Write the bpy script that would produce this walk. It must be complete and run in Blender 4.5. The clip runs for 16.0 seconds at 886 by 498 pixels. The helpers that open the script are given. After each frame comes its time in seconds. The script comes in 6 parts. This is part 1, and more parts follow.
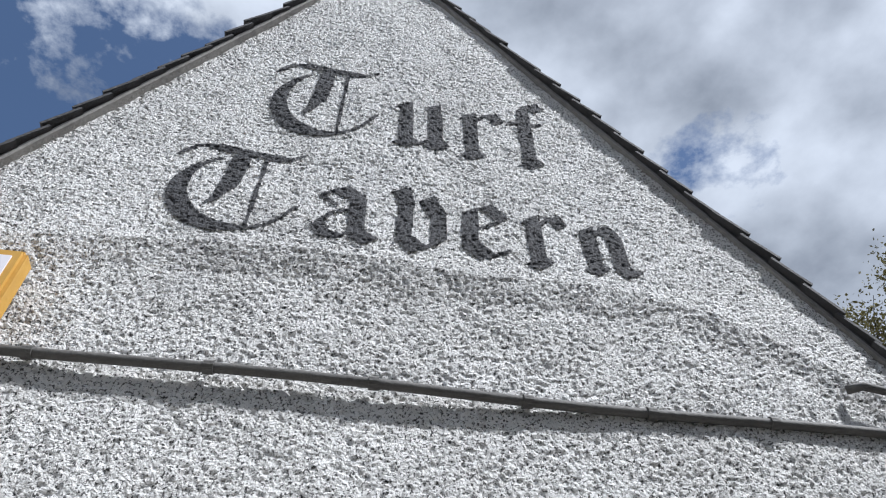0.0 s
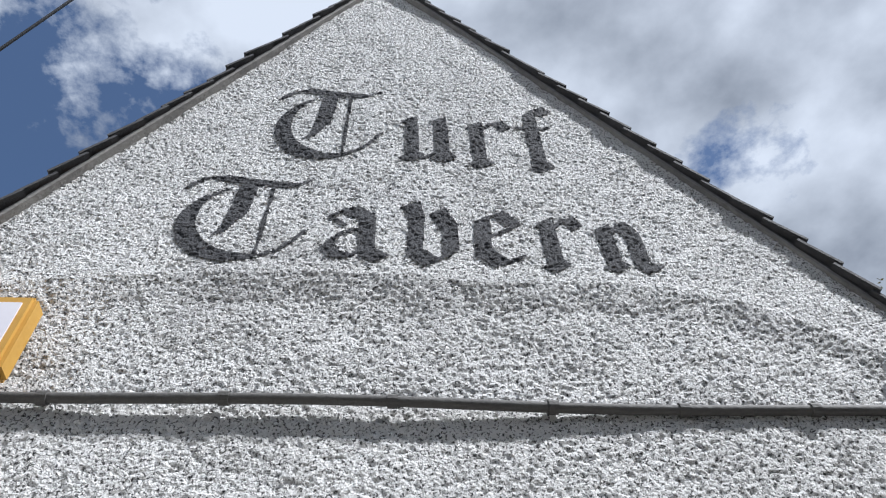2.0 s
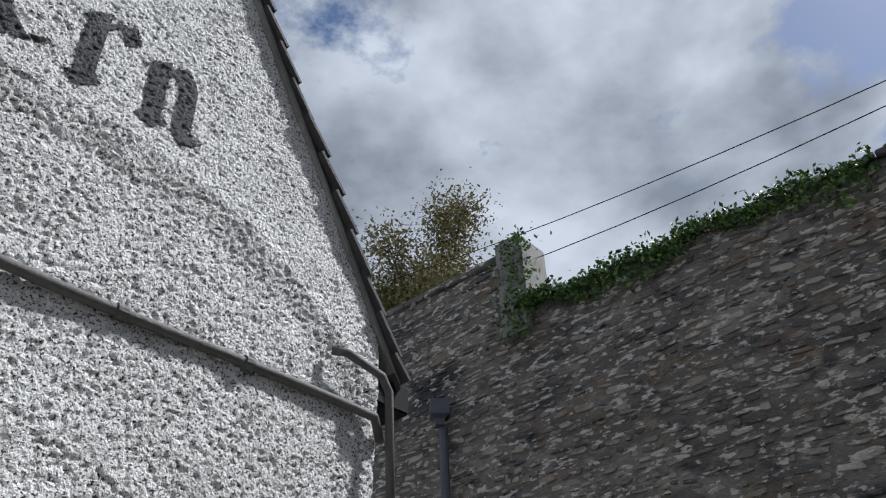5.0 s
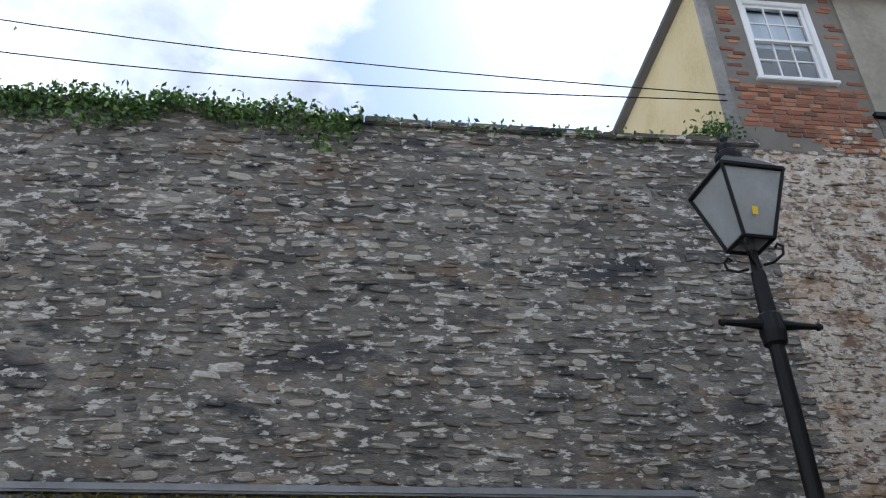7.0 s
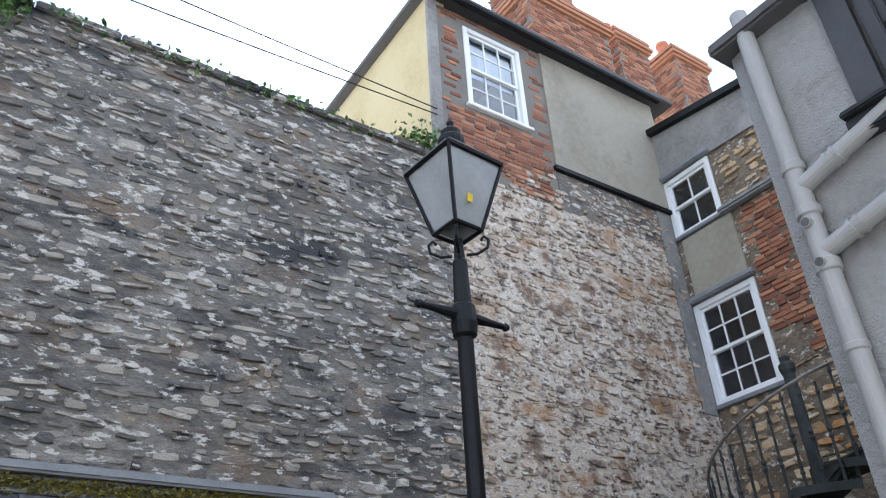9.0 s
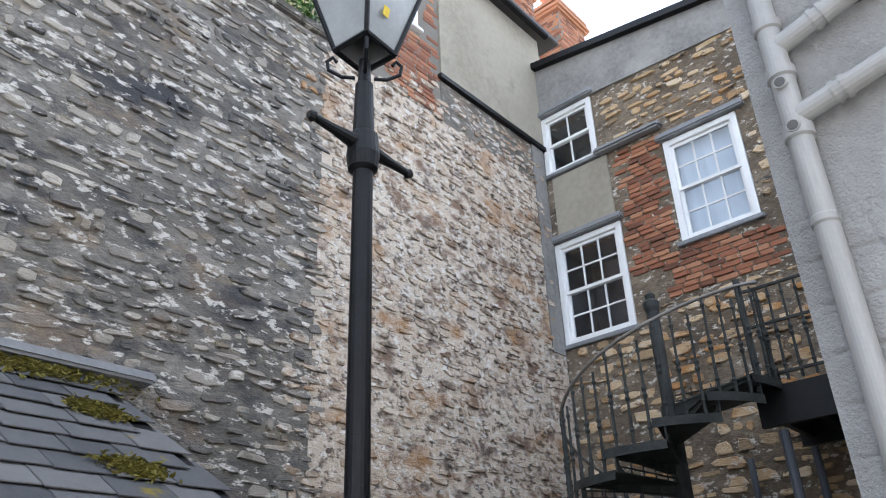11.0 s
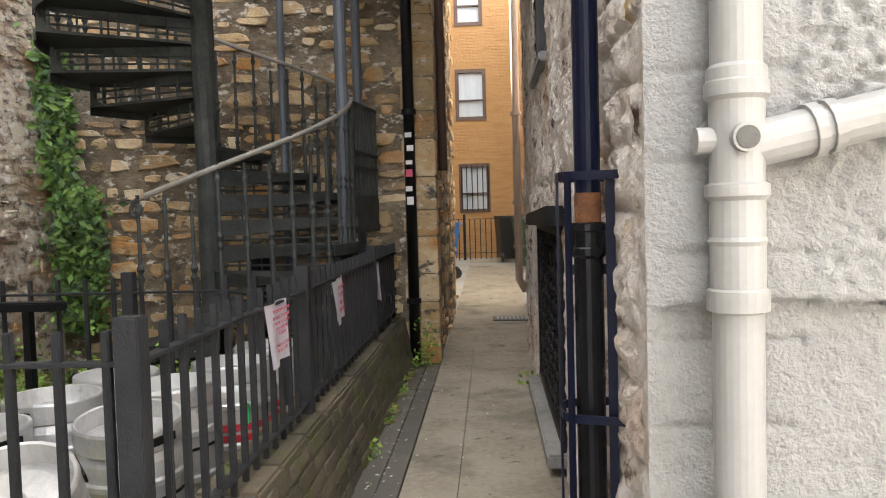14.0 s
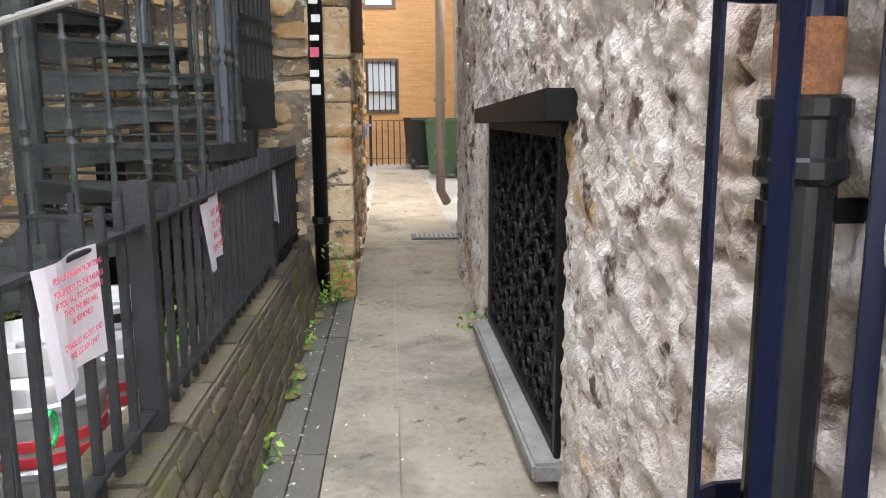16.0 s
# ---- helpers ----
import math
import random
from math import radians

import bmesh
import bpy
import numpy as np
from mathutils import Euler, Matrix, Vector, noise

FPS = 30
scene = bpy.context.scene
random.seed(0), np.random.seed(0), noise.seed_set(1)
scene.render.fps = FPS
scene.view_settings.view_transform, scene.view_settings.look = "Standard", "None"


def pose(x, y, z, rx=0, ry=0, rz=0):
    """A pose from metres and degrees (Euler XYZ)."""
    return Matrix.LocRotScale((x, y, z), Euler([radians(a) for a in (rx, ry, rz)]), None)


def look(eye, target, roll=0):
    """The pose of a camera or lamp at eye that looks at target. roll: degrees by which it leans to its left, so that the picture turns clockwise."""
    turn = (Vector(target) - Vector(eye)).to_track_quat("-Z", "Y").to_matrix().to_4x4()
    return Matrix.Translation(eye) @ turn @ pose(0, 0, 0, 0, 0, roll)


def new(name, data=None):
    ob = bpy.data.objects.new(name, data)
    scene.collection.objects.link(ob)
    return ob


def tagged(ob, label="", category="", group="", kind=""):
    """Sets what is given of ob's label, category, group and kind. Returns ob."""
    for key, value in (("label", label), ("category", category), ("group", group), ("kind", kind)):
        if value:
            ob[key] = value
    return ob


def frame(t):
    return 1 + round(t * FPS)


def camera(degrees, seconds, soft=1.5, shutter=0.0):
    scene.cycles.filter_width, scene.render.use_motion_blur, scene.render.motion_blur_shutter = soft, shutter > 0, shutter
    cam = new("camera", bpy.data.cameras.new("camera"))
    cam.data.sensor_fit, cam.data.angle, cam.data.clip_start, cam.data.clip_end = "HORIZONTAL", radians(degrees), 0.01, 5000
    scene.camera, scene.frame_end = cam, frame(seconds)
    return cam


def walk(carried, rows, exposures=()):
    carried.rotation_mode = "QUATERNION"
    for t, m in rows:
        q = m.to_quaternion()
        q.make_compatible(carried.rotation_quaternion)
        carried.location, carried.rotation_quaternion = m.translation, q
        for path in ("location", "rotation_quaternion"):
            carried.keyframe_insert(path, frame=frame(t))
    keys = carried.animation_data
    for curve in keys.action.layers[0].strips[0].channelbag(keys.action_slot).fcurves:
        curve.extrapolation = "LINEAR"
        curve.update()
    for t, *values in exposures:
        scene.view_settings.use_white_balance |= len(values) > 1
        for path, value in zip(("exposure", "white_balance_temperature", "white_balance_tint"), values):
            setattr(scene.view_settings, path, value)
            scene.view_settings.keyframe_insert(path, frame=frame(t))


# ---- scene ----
cam = camera(60.0, 16.0, soft=1.1)
PATH = [
    (0, (0.899, 0.183, 1.422), (1.111, 1.444, 2.959), -1.1),
    (0.5, (0.927, 0.244, 1.435), (1.123, 1.498, 2.981), -2.3),
    (1, (1.007, 0.254, 1.452), (1.167, 1.493, 3.013), -3.4),
    (1.5, (1.028, 0.279, 1.449), (1.168, 1.508, 3.02), -3.8),
    (2, (1.014, 0.266, 1.45), (1.14, 1.493, 3.024), -3.3),
    (2.5, (1.004, 0.258, 1.445), (1.145, 1.484, 3.02), -2.7),
    (3, (0.988, 0.256, 1.443), (1.195, 1.489, 3.004), -2.4),
    (3.2, (0.981, 0.259, 1.439), (1.229, 1.493, 2.993), -2.4),
    (5.3, (1.259, 0.341, 2.097), (2.668, 1.217, 3.214), -1.9),
    (5.5, (1.352, 0.376, 2.075), (2.842, 1.135, 3.173), -1.9),
    (6, (1.596, 0.439, 2.021), (3.241, 0.898, 3.063), -0.4),
    (6.5, (1.875, 0.415, 1.9), (3.587, 0.565, 2.924), 0.1),
    (7, (2.291, 0.433, 1.825), (3.992, 0.248, 2.859), -0.8),
    (7.5, (2.508, 0.362, 1.827), (4.145, -0.15, 2.856), -2.0),
    (8, (2.683, 0.391, 1.866), (4.213, -0.386, 2.894), -3.0),
    (8.5, (2.93, 0.399, 1.869), (4.367, -0.521, 2.913), -3.4),
    (8.7, (3.03, 0.385, 1.865), (4.45, -0.561, 2.905), -3.4),
    (10.8, (4.179, 0.021, 1.768), (5.345, -1.234, 2.8), -1.8),
    (11, (4.289, -0.063, 1.723), (5.445, -1.403, 2.655), -2.2),
    (11.5, (4.582, -0.285, 1.599), (5.577, -1.896, 2.245), -2.8),
    (12, (4.829, -0.513, 1.491), (5.576, -2.342, 1.801), -3.3),
    (12.5, (5.005, -0.834, 1.364), (5.543, -2.759, 1.432), -2.7),
    (13, (5.121, -1.079, 1.429), (5.479, -3.047, 1.455), -1.6),
    (13.5, (5.343, -1.318, 1.492), (5.54, -3.308, 1.533), -1.1),
    (14, (5.488, -1.607, 1.392), (5.611, -3.601, 1.297), -1.6),
    (14.5, (5.567, -1.995, 1.341), (5.637, -3.975, 1.067), -1.9),
    (15, (5.658, -2.346, 1.349), (5.626, -4.32, 1.025), -1.0),
    (15.5, (5.722, -2.644, 1.368), (5.616, -4.613, 1.034), -0.5),
    (16, (5.702, -3.054, 1.328), (5.566, -5.02, 0.984), -0.3),
]
EXPOSURES = [(0.0, 0.45, 5750, 10), (3.2, 0.45, 5750, 10), (5.4, 0.2, 5800, 10), (6.0, 0.3, 5750, 10), (6.5, 0.85, 5700, 10), (7.0, 1.4, 5650, 10), (7.7, 1.95, 5500, 10), (8.5, 2.15, 5500, 10), (11.0, 2.55, 5700, 10), (12.0, 3.2, 6450, 10), (13.0, 3.55, 6700, 10), (14.0, 3.75, 6850, 10), (15.0, 4.15, 6850, 10), (16.0, 4.65, 6250, 10)]
walk(cam, [(t, look(eye, target, roll)) for t, eye, target, roll in PATH], EXPOSURES)

# ---- sky and sun ----
SUN_ELEV, SUN_ROT = radians(54), radians(125)
world = bpy.data.worlds.new("sky")
scene.world = world
world.use_nodes = True
wn, wl = world.node_tree.nodes, world.node_tree.links
wn.clear()
w_out, w_bg = wn.new("ShaderNodeOutputWorld"), wn.new("ShaderNodeBackground")
w_sky = wn.new("ShaderNodeTexSky")
w_sky.sky_type, w_sky.sun_disc = "NISHITA", False
w_sky.sun_elevation, w_sky.sun_rotation = SUN_ELEV, SUN_ROT
w_co, w_map = wn.new("ShaderNodeTexCoord"), wn.new("ShaderNodeMapping")
w_map.inputs["Scale"].default_value = (1.0, 1.0, 1.7)
w_map.inputs["Location"].default_value = (0.3, 0.9, 0.2)
w_n1, w_n2 = wn.new("ShaderNodeTexNoise"), wn.new("ShaderNodeTexNoise")
w_n1.inputs["Scale"].default_value, w_n1.inputs["Detail"].default_value = 3.4, 10
w_n1.inputs["Roughness"].default_value = 0.6
w_n2.inputs["Scale"].default_value, w_n2.inputs["Detail"].default_value = 3.7, 7
w_cov, w_tone = wn.new("ShaderNodeValToRGB"), wn.new("ShaderNodeValToRGB")
w_cov.color_ramp.elements[0].position, w_cov.color_ramp.elements[1].position = 0.37, 0.45
w_tone.color_ramp.elements[0].position, w_tone.color_ramp.elements[1].position = 0.38, 0.62
w_tone.color_ramp.elements[0].color = (3.0, 3.2, 3.55, 1)
w_tone.color_ramp.elements[1].color = (7.6, 7.8, 8.1, 1)
w_mix = wn.new("ShaderNodeMix")
w_mix.data_type = "RGBA"
wl.new(w_co.outputs["Generated"], w_map.inputs["Vector"])
for n in (w_n1, w_n2):
    wl.new(w_map.outputs["Vector"], n.inputs["Vector"])
w_fac = w_n1.outputs["Fac"]
# open gaps of blue between the clouds: direction, width, depth
for gap_dir, gap_wide, gap_deep in (((-0.42, 0.5, 0.76), 0.4, 0.19), ((0.45, 0.41, 0.79), 0.15, 0.1), ((0.43, 0.58, 0.69), 0.14, 0.07), ((0.74, -0.09, 0.67), 0.26, 0.15), ((0.63, -0.25, 0.73), 0.2, 0.1), ((0.62, 0.30, 0.72), 0.34, -0.09), ((0.30, 0.35, 0.89), 0.2, -0.08)):
    w_dist, w_rng, w_sub = wn.new("ShaderNodeVectorMath"), wn.new("ShaderNodeMapRange"), wn.new("ShaderNodeMath")
    w_dist.operation, w_sub.operation = "DISTANCE", "SUBTRACT"
    w_dist.inputs[1].default_value = gap_dir
    w_rng.interpolation_type = "SMOOTHSTEP"
    w_rng.inputs["From Min"].default_value, w_rng.inputs["From Max"].default_value = 0.0, gap_wide
    w_rng.inputs["To Min"].default_value, w_rng.inputs["To Max"].default_value = gap_deep, 0.0
    wl.new(w_co.outputs["Generated"], w_dist.inputs[0])
    wl.new(w_dist.outputs["Value"], w_rng.inputs["Value"])
    wl.new(w_fac, w_sub.inputs[0])
    wl.new(w_rng.outputs["Result"], w_sub.inputs[1])
    w_fac = w_sub.outputs["Value"]
wl.new(w_fac, w_cov.inputs["Fac"])
wl.new(w_n2.outputs["Fac"], w_tone.inputs["Fac"])
wl.new(w_cov.outputs["Color"], w_mix.inputs["Factor"])
wl.new(w_sky.outputs["Color"], w_mix.inputs["A"])
wl.new(w_tone.outputs["Color"], w_mix.inputs["B"])
wl.new(w_mix.outputs["Result"], w_bg.inputs["Color"])
w_bg.inputs["Strength"].default_value = 0.075
wl.new(w_bg.outputs["Background"], w_out.inputs["Surface"])
sun = new("sun", bpy.data.lights.new("sun", "SUN"))
sun.data.energy, sun.data.angle, sun.data.color = 4.8, radians(4), (1.0, 0.95, 0.88)
sun.matrix_world = look((0, 0, 30), (-math.sin(SUN_ROT) * 30, -math.cos(SUN_ROT) * 30, 30 - 30 * math.tan(SUN_ELEV)))


# ---- materials ----
def surface(name, colours, scale=3.0, fine=30.0, rough=0.85, bump=0.3, bump_scale=60.0, metal=0.0, pick="", spread=0.5, fine_mix=0.35, stretch=(1, 1, 1), stain_shade=None, shine=0.5):
    """A weathered surface: colours over a mix of broad noise, fine grain and a random value of each piece."""
    m = bpy.data.materials.new(name)
    m.use_nodes = True
    nd, ln = m.node_tree.nodes, m.node_tree.links
    b = nd["Principled BSDF"]
    geo, mp = nd.new("ShaderNodeNewGeometry"), nd.new("ShaderNodeMapping")
    mp.inputs["Scale"].default_value = stretch
    mp.inputs["Location"].default_value, mp.inputs["Rotation"].default_value = (3.37, 7.71, 1.43), (0.35, 0.25, 0.5)
    ln.new(geo.outputs["Position"], mp.inputs["Vector"])

    def grain(s, detail=6, r=0.6):
        n = nd.new("ShaderNodeTexNoise")
        n.inputs["Scale"].default_value, n.inputs["Detail"].default_value, n.inputs["Roughness"].default_value = s, detail, r
        ln.new(mp.outputs["Vector"], n.inputs["Vector"])
        return n.outputs["Fac"]

    def mixf(a, bb, f):
        x = nd.new("ShaderNodeMix")
        x.inputs["Factor"].default_value = f
        ln.new(a, x.inputs["A"])
        ln.new(bb, x.inputs["B"])
        return x.outputs["Result"]

    fac = mixf(grain(scale), grain(fine), fine_mix)
    if pick:
        if pick == "island":
            rnd = geo.outputs["Random Per Island"]
        else:
            rnd = nd.new("ShaderNodeObjectInfo").outputs["Random"]
        fac = mixf(fac, rnd, spread)
        lo, hi = 0.18, 0.82
    else:
        lo, hi = 0.32, 0.68
    ramp = nd.new("ShaderNodeValToRGB")
    els = ramp.color_ramp.elements
    while len(els) < len(colours):
        els.new(0.5)
    for i, c in enumerate(colours):
        els[i].position = lo + (hi - lo) * i / max(1, len(colours) - 1)
        els[i].color = (*c, 1)
    ln.new(fac, ramp.inputs["Fac"])
    col = ramp.outputs["Color"]
    if stain_shade:
        for c, s, a, z in stain_shade:
            st = nd.new("ShaderNodeValToRGB")
            st.color_ramp.elements[0].position, st.color_ramp.elements[1].position = a, z
            ln.new(grain(s, 8, 0.65), st.inputs["Fac"])
            mx = nd.new("ShaderNodeMix")
            mx.data_type = "RGBA"
            mx.inputs["B"].default_value = (*c, 1)
            ln.new(st.outputs["Color"], mx.inputs["Factor"])
            ln.new(col, mx.inputs["A"])
            col = mx.outputs["Result"]
    ln.new(col, b.inputs["Base Color"])
    b.inputs["Roughness"].default_value, b.inputs["Metallic"].default_value = rough, metal
    b.inputs["Specular IOR Level"].default_value = shine
    if bump:
        bp = nd.new("ShaderNodeBump")
        bp.inputs["Strength"].default_value, bp.inputs["Distance"].default_value = bump, 0.02
        ln.new(grain(bump_scale, 4), bp.inputs["Height"])
        ln.new(bp.outputs["Normal"], b.inputs["Normal"])
    return m


def glass_material(name, tint=(0.9, 0.95, 1.0)):
    m = bpy.data.materials.new(name)
    m.use_nodes = True
    b = m.node_tree.nodes["Principled BSDF"]
    b.inputs["Base Color"].default_value = (*tint, 1)
    b.inputs["Roughness"].default_value, b.inputs["Transmission Weight"].default_value = 0.03, 1.0
    b.inputs["IOR"].default_value = 1.5
    return m


# Fine near-black specks paint the shade of pits between pebbles into the colour.
M_DASH = surface("white_pebbledash", [(0.62, 0.61, 0.6), (0.8, 0.79, 0.77), (0.84, 0.83, 0.82)], 1.2, 45, 0.9, 1.0, 70, stain_shade=[((0.5, 0.5, 0.5), 1.0, 0.6, 0.8), ((0.07, 0.07, 0.07), 78, 0.54, 0.58)])
M_SIGN = surface("faded_black_lettering", [(0.035, 0.035, 0.04), (0.075, 0.075, 0.08)], 5, 60, 0.85, 0.8, 80, stain_shade=[((0.3, 0.3, 0.3), 60, 0.68, 0.76)])
M_STONE = surface("rubble_stone", [(0.045, 0.044, 0.043), (0.13, 0.122, 0.112), (0.26, 0.236, 0.204), (0.39, 0.35, 0.292), (0.56, 0.52, 0.455)], 0.55, 13, 0.94, 1.0, 30, pick="island", spread=0.42, stretch=(1, 1, 2.5), stain_shade=[((0.17, 0.115, 0.075), 1.3, 0.53, 0.7), ((0.27, 0.23, 0.165), 2.6, 0.57, 0.7), ((0.05, 0.051, 0.053), 2.4, 0.54, 0.68), ((0.05, 0.05, 0.054), 0.55, 0.54, 0.66), ((0.56, 0.53, 0.48), 5.5, 0.56, 0.6)])
M_STONE_P = surface("rubble_stone_piece", [(0.045, 0.044, 0.043), (0.13, 0.122, 0.112), (0.26, 0.236, 0.204), (0.39, 0.35, 0.292), (0.56, 0.52, 0.455)], 0.55, 13, 0.94, 1.0, 30, pick="object", spread=0.42, stretch=(1, 1, 2.5), stain_shade=[((0.17, 0.115, 0.075), 1.3, 0.53, 0.7), ((0.27, 0.23, 0.165), 2.6, 0.57, 0.7), ((0.05, 0.051, 0.053), 2.4, 0.54, 0.68), ((0.05, 0.05, 0.054), 0.55, 0.54, 0.66), ((0.56, 0.53, 0.48), 5.5, 0.56, 0.6)])
M_MORTAR = surface("lime_mortar", [(0.06, 0.057, 0.053), (0.16, 0.147, 0.128), (0.33, 0.305, 0.265)], 1.0, 14, 0.95, 1.0, 30, stretch=(1, 1, 2.5), stain_shade=[((0.17, 0.115, 0.075), 1.3, 0.53, 0.7), ((0.27, 0.23, 0.165), 2.6, 0.57, 0.7), ((0.05, 0.051, 0.053), 2.4, 0.54, 0.68), ((0.05, 0.05, 0.054), 0.55, 0.54, 0.66), ((0.56, 0.53, 0.48), 5.5, 0.56, 0.6)])
M_OCHRE = surface("ochre_rubble", [(0.0972, 0.0734, 0.0508), (0.281, 0.202, 0.117), (0.475, 0.335, 0.184), (0.605, 0.475, 0.308), (0.691, 0.616, 0.497)], 0.9, 18, 0.92, 1.0, 34, pick="island", spread=0.36, stretch=(1, 1, 1.7), stain_shade=[((0.56, 0.52, 0.45), 8.5, 0.57, 0.64), ((0.08, 0.07, 0.06), 5.0, 0.57, 0.64), ((0.4, 0.2, 0.065), 1.4, 0.5, 0.64)])
M_YARD = surface("pale_limewashed_rubble", [(0.14, 0.1, 0.072), (0.34, 0.262, 0.192), (0.5, 0.41, 0.315), (0.58, 0.505, 0.41), (0.66, 0.61, 0.54)], 0.9, 18, 0.92, 1.0, 34, pick="island", spread=0.3, stretch=(1, 1, 1.7), stain_shade=[((0.13, 0.1, 0.08), 9.0, 0.51, 0.6), ((0.66, 0.63, 0.58), 11.0, 0.53, 0.6), ((0.13, 0.1, 0.08), 3.0, 0.55, 0.66), ((0.36, 0.21, 0.1), 1.2, 0.53, 0.66), ((0.2, 0.13, 0.09), 2.2, 0.55, 0.65)])
M_OCHRE_P = surface("ochre_rubble_piece", [(0.0972, 0.0734, 0.0508), (0.281, 0.202, 0.117), (0.475, 0.335, 0.184), (0.605, 0.475, 0.308), (0.691, 0.616, 0.497)], 0.9, 18, 0.92, 1.0, 34, pick="object", spread=0.36, stretch=(1, 1, 1.7), stain_shade=[((0.56, 0.52, 0.45), 8.5, 0.57, 0.64), ((0.08, 0.07, 0.06), 5.0, 0.57, 0.64), ((0.4, 0.2, 0.065), 1.4, 0.5, 0.64)])
M_OMORTAR = surface("ochre_mortar", [(0.06, 0.048, 0.034), (0.15, 0.115, 0.078), (0.3, 0.25, 0.185)], 1.2, 14, 0.95, 1.0, 30, stretch=(1, 1, 1.7), stain_shade=[((0.58, 0.54, 0.47), 8.5, 0.56, 0.64), ((0.08, 0.07, 0.06), 5.0, 0.58, 0.66)])
M_MOSSY = surface("mossy_dark_stone", [(0.032, 0.0288, 0.0192), (0.088, 0.072, 0.0464), (0.176, 0.136, 0.0912)], 2.0, 20, 0.95, 0.8, 40, pick="object", spread=0.3, stain_shade=[((0.075, 0.085, 0.018), 4.0, 0.5, 0.64)])
M_BRICK = surface("red_brick", [(0.12, 0.055, 0.034), (0.27, 0.105, 0.055), (0.4, 0.2, 0.11)], 2.0, 20, 0.9, 0.5, 40, pick="island", spread=0.6)
M_BRICK_P = surface("red_brick_piece", [(0.12, 0.055, 0.034), (0.27, 0.105, 0.055), (0.4, 0.2, 0.11)], 2.0, 20, 0.9, 0.5, 40, pick="object", spread=0.6)
M_BMORTAR = surface("brick_mortar", [(0.15, 0.135, 0.115), (0.21, 0.195, 0.17)], 3, 30, 0.95, 0.4, 50)
M_RENDER = surface("grey_cream_render", [(0.225, 0.203, 0.158), (0.315, 0.285, 0.225), (0.36, 0.33, 0.27)], 0.8, 12, 0.9, 0.25, 60, stain_shade=[((0.2, 0.18, 0.15), 1.3, 0.58, 0.75)])
M_YELLOW = surface("yellow_ochre_render", [(0.42, 0.34, 0.17), (0.52, 0.43, 0.24), (0.55, 0.47, 0.29)], 0.9, 18, 0.9, 0.2, 60)
M_CEMENT = surface("dark_cement", [(0.13, 0.125, 0.12), (0.24, 0.23, 0.215), (0.32, 0.31, 0.285)], 1.5, 16, 0.92, 0.4, 50)
M_WHITE = surface("white_masonry_paint", [(0.261, 0.253, 0.239), (0.331, 0.325, 0.314), (0.348, 0.344, 0.336)], 1.3, 22, 0.8, 0.9, 70, stain_shade=[((0.42, 0.39, 0.34), 2.6, 0.66, 0.8)])
M_PINK = surface("pinkish_limewashed_rubble", [(0.324, 0.261, 0.221), (0.522, 0.45, 0.396), (0.63, 0.567, 0.517), (0.702, 0.657, 0.621), (0.747, 0.72, 0.693)], 2.2, 15, 0.97, 1.0, 42, shine=0.15, stain_shade=[((0.36, 0.25, 0.18), 1.5, 0.52, 0.68), ((0.5, 0.34, 0.13), 2.4, 0.6, 0.68), ((0.13, 0.09, 0.07), 6.0, 0.57, 0.64)])
M_ORANGE = surface("orange_brick_face", [(0.368, 0.192, 0.072), (0.448, 0.248, 0.104), (0.48, 0.288, 0.136)], 2.0, 22, 0.9, 0.3, 40, stretch=(1, 1, 5))
M_CONC = surface("worn_concrete_path", [(0.17, 0.142, 0.104), (0.28, 0.24, 0.185), (0.36, 0.312, 0.25)], 1.1, 26, 0.93, 0.35, 90, stain_shade=[((0.13, 0.115, 0.085), 1.6, 0.52, 0.7), ((0.1, 0.085, 0.06), 9.0, 0.6, 0.68), ((0.55, 0.52, 0.46), 55, 0.72, 0.75)])
M_SLAB = surface("dark_blue_grey_slab", [(0.05, 0.045, 0.038), (0.1, 0.09, 0.075), (0.16, 0.145, 0.12)], 1.6, 25, 0.85, 0.3, 70, pick="object", spread=0.3)
M_SOIL = surface("mossy_setts", [(0.07, 0.06, 0.03), (0.16, 0.14, 0.05), (0.2, 0.19, 0.07), (0.26, 0.22, 0.14)], 2.5, 20, 0.95, 0.7, 50)
M_ROAD = surface("worn_paving", [(0.18, 0.172, 0.158), (0.3, 0.285, 0.262), (0.38, 0.365, 0.335)], 1.0, 20, 0.9, 0.4, 60)
M_SLATE = surface("grey_roof_slate", [(0.05, 0.051, 0.055), (0.105, 0.104, 0.106), (0.17, 0.165, 0.16)], 2.0, 18, 0.85, 0.3, 50, pick="object", spread=0.5, stain_shade=[((0.2, 0.15, 0.03), 3.0, 0.62, 0.68)], shine=0.2)
M_ROOF = surface("dark_roof_tile", [(0.03, 0.03, 0.034), (0.07, 0.068, 0.07), (0.11, 0.105, 0.1)], 2.0, 18, 0.8, 0.4, 50, pick="island", spread=0.5)
M_IRON = surface("black_painted_iron", [(0.0036, 0.0036, 0.0042), (0.0084, 0.0084, 0.0096)], 8, 70, 0.45, 0.15, 90, stain_shade=[((0.1, 0.055, 0.03), 9, 0.69, 0.76)], shine=0.22)
M_GREYIRON = surface("grey_black_railing_paint", [(0.0135, 0.0139, 0.0158), (0.0279, 0.0284, 0.0306)], 6, 60, 0.5, 0.2, 90, stain_shade=[((0.12, 0.07, 0.04), 12, 0.7, 0.76)], shine=0.22)
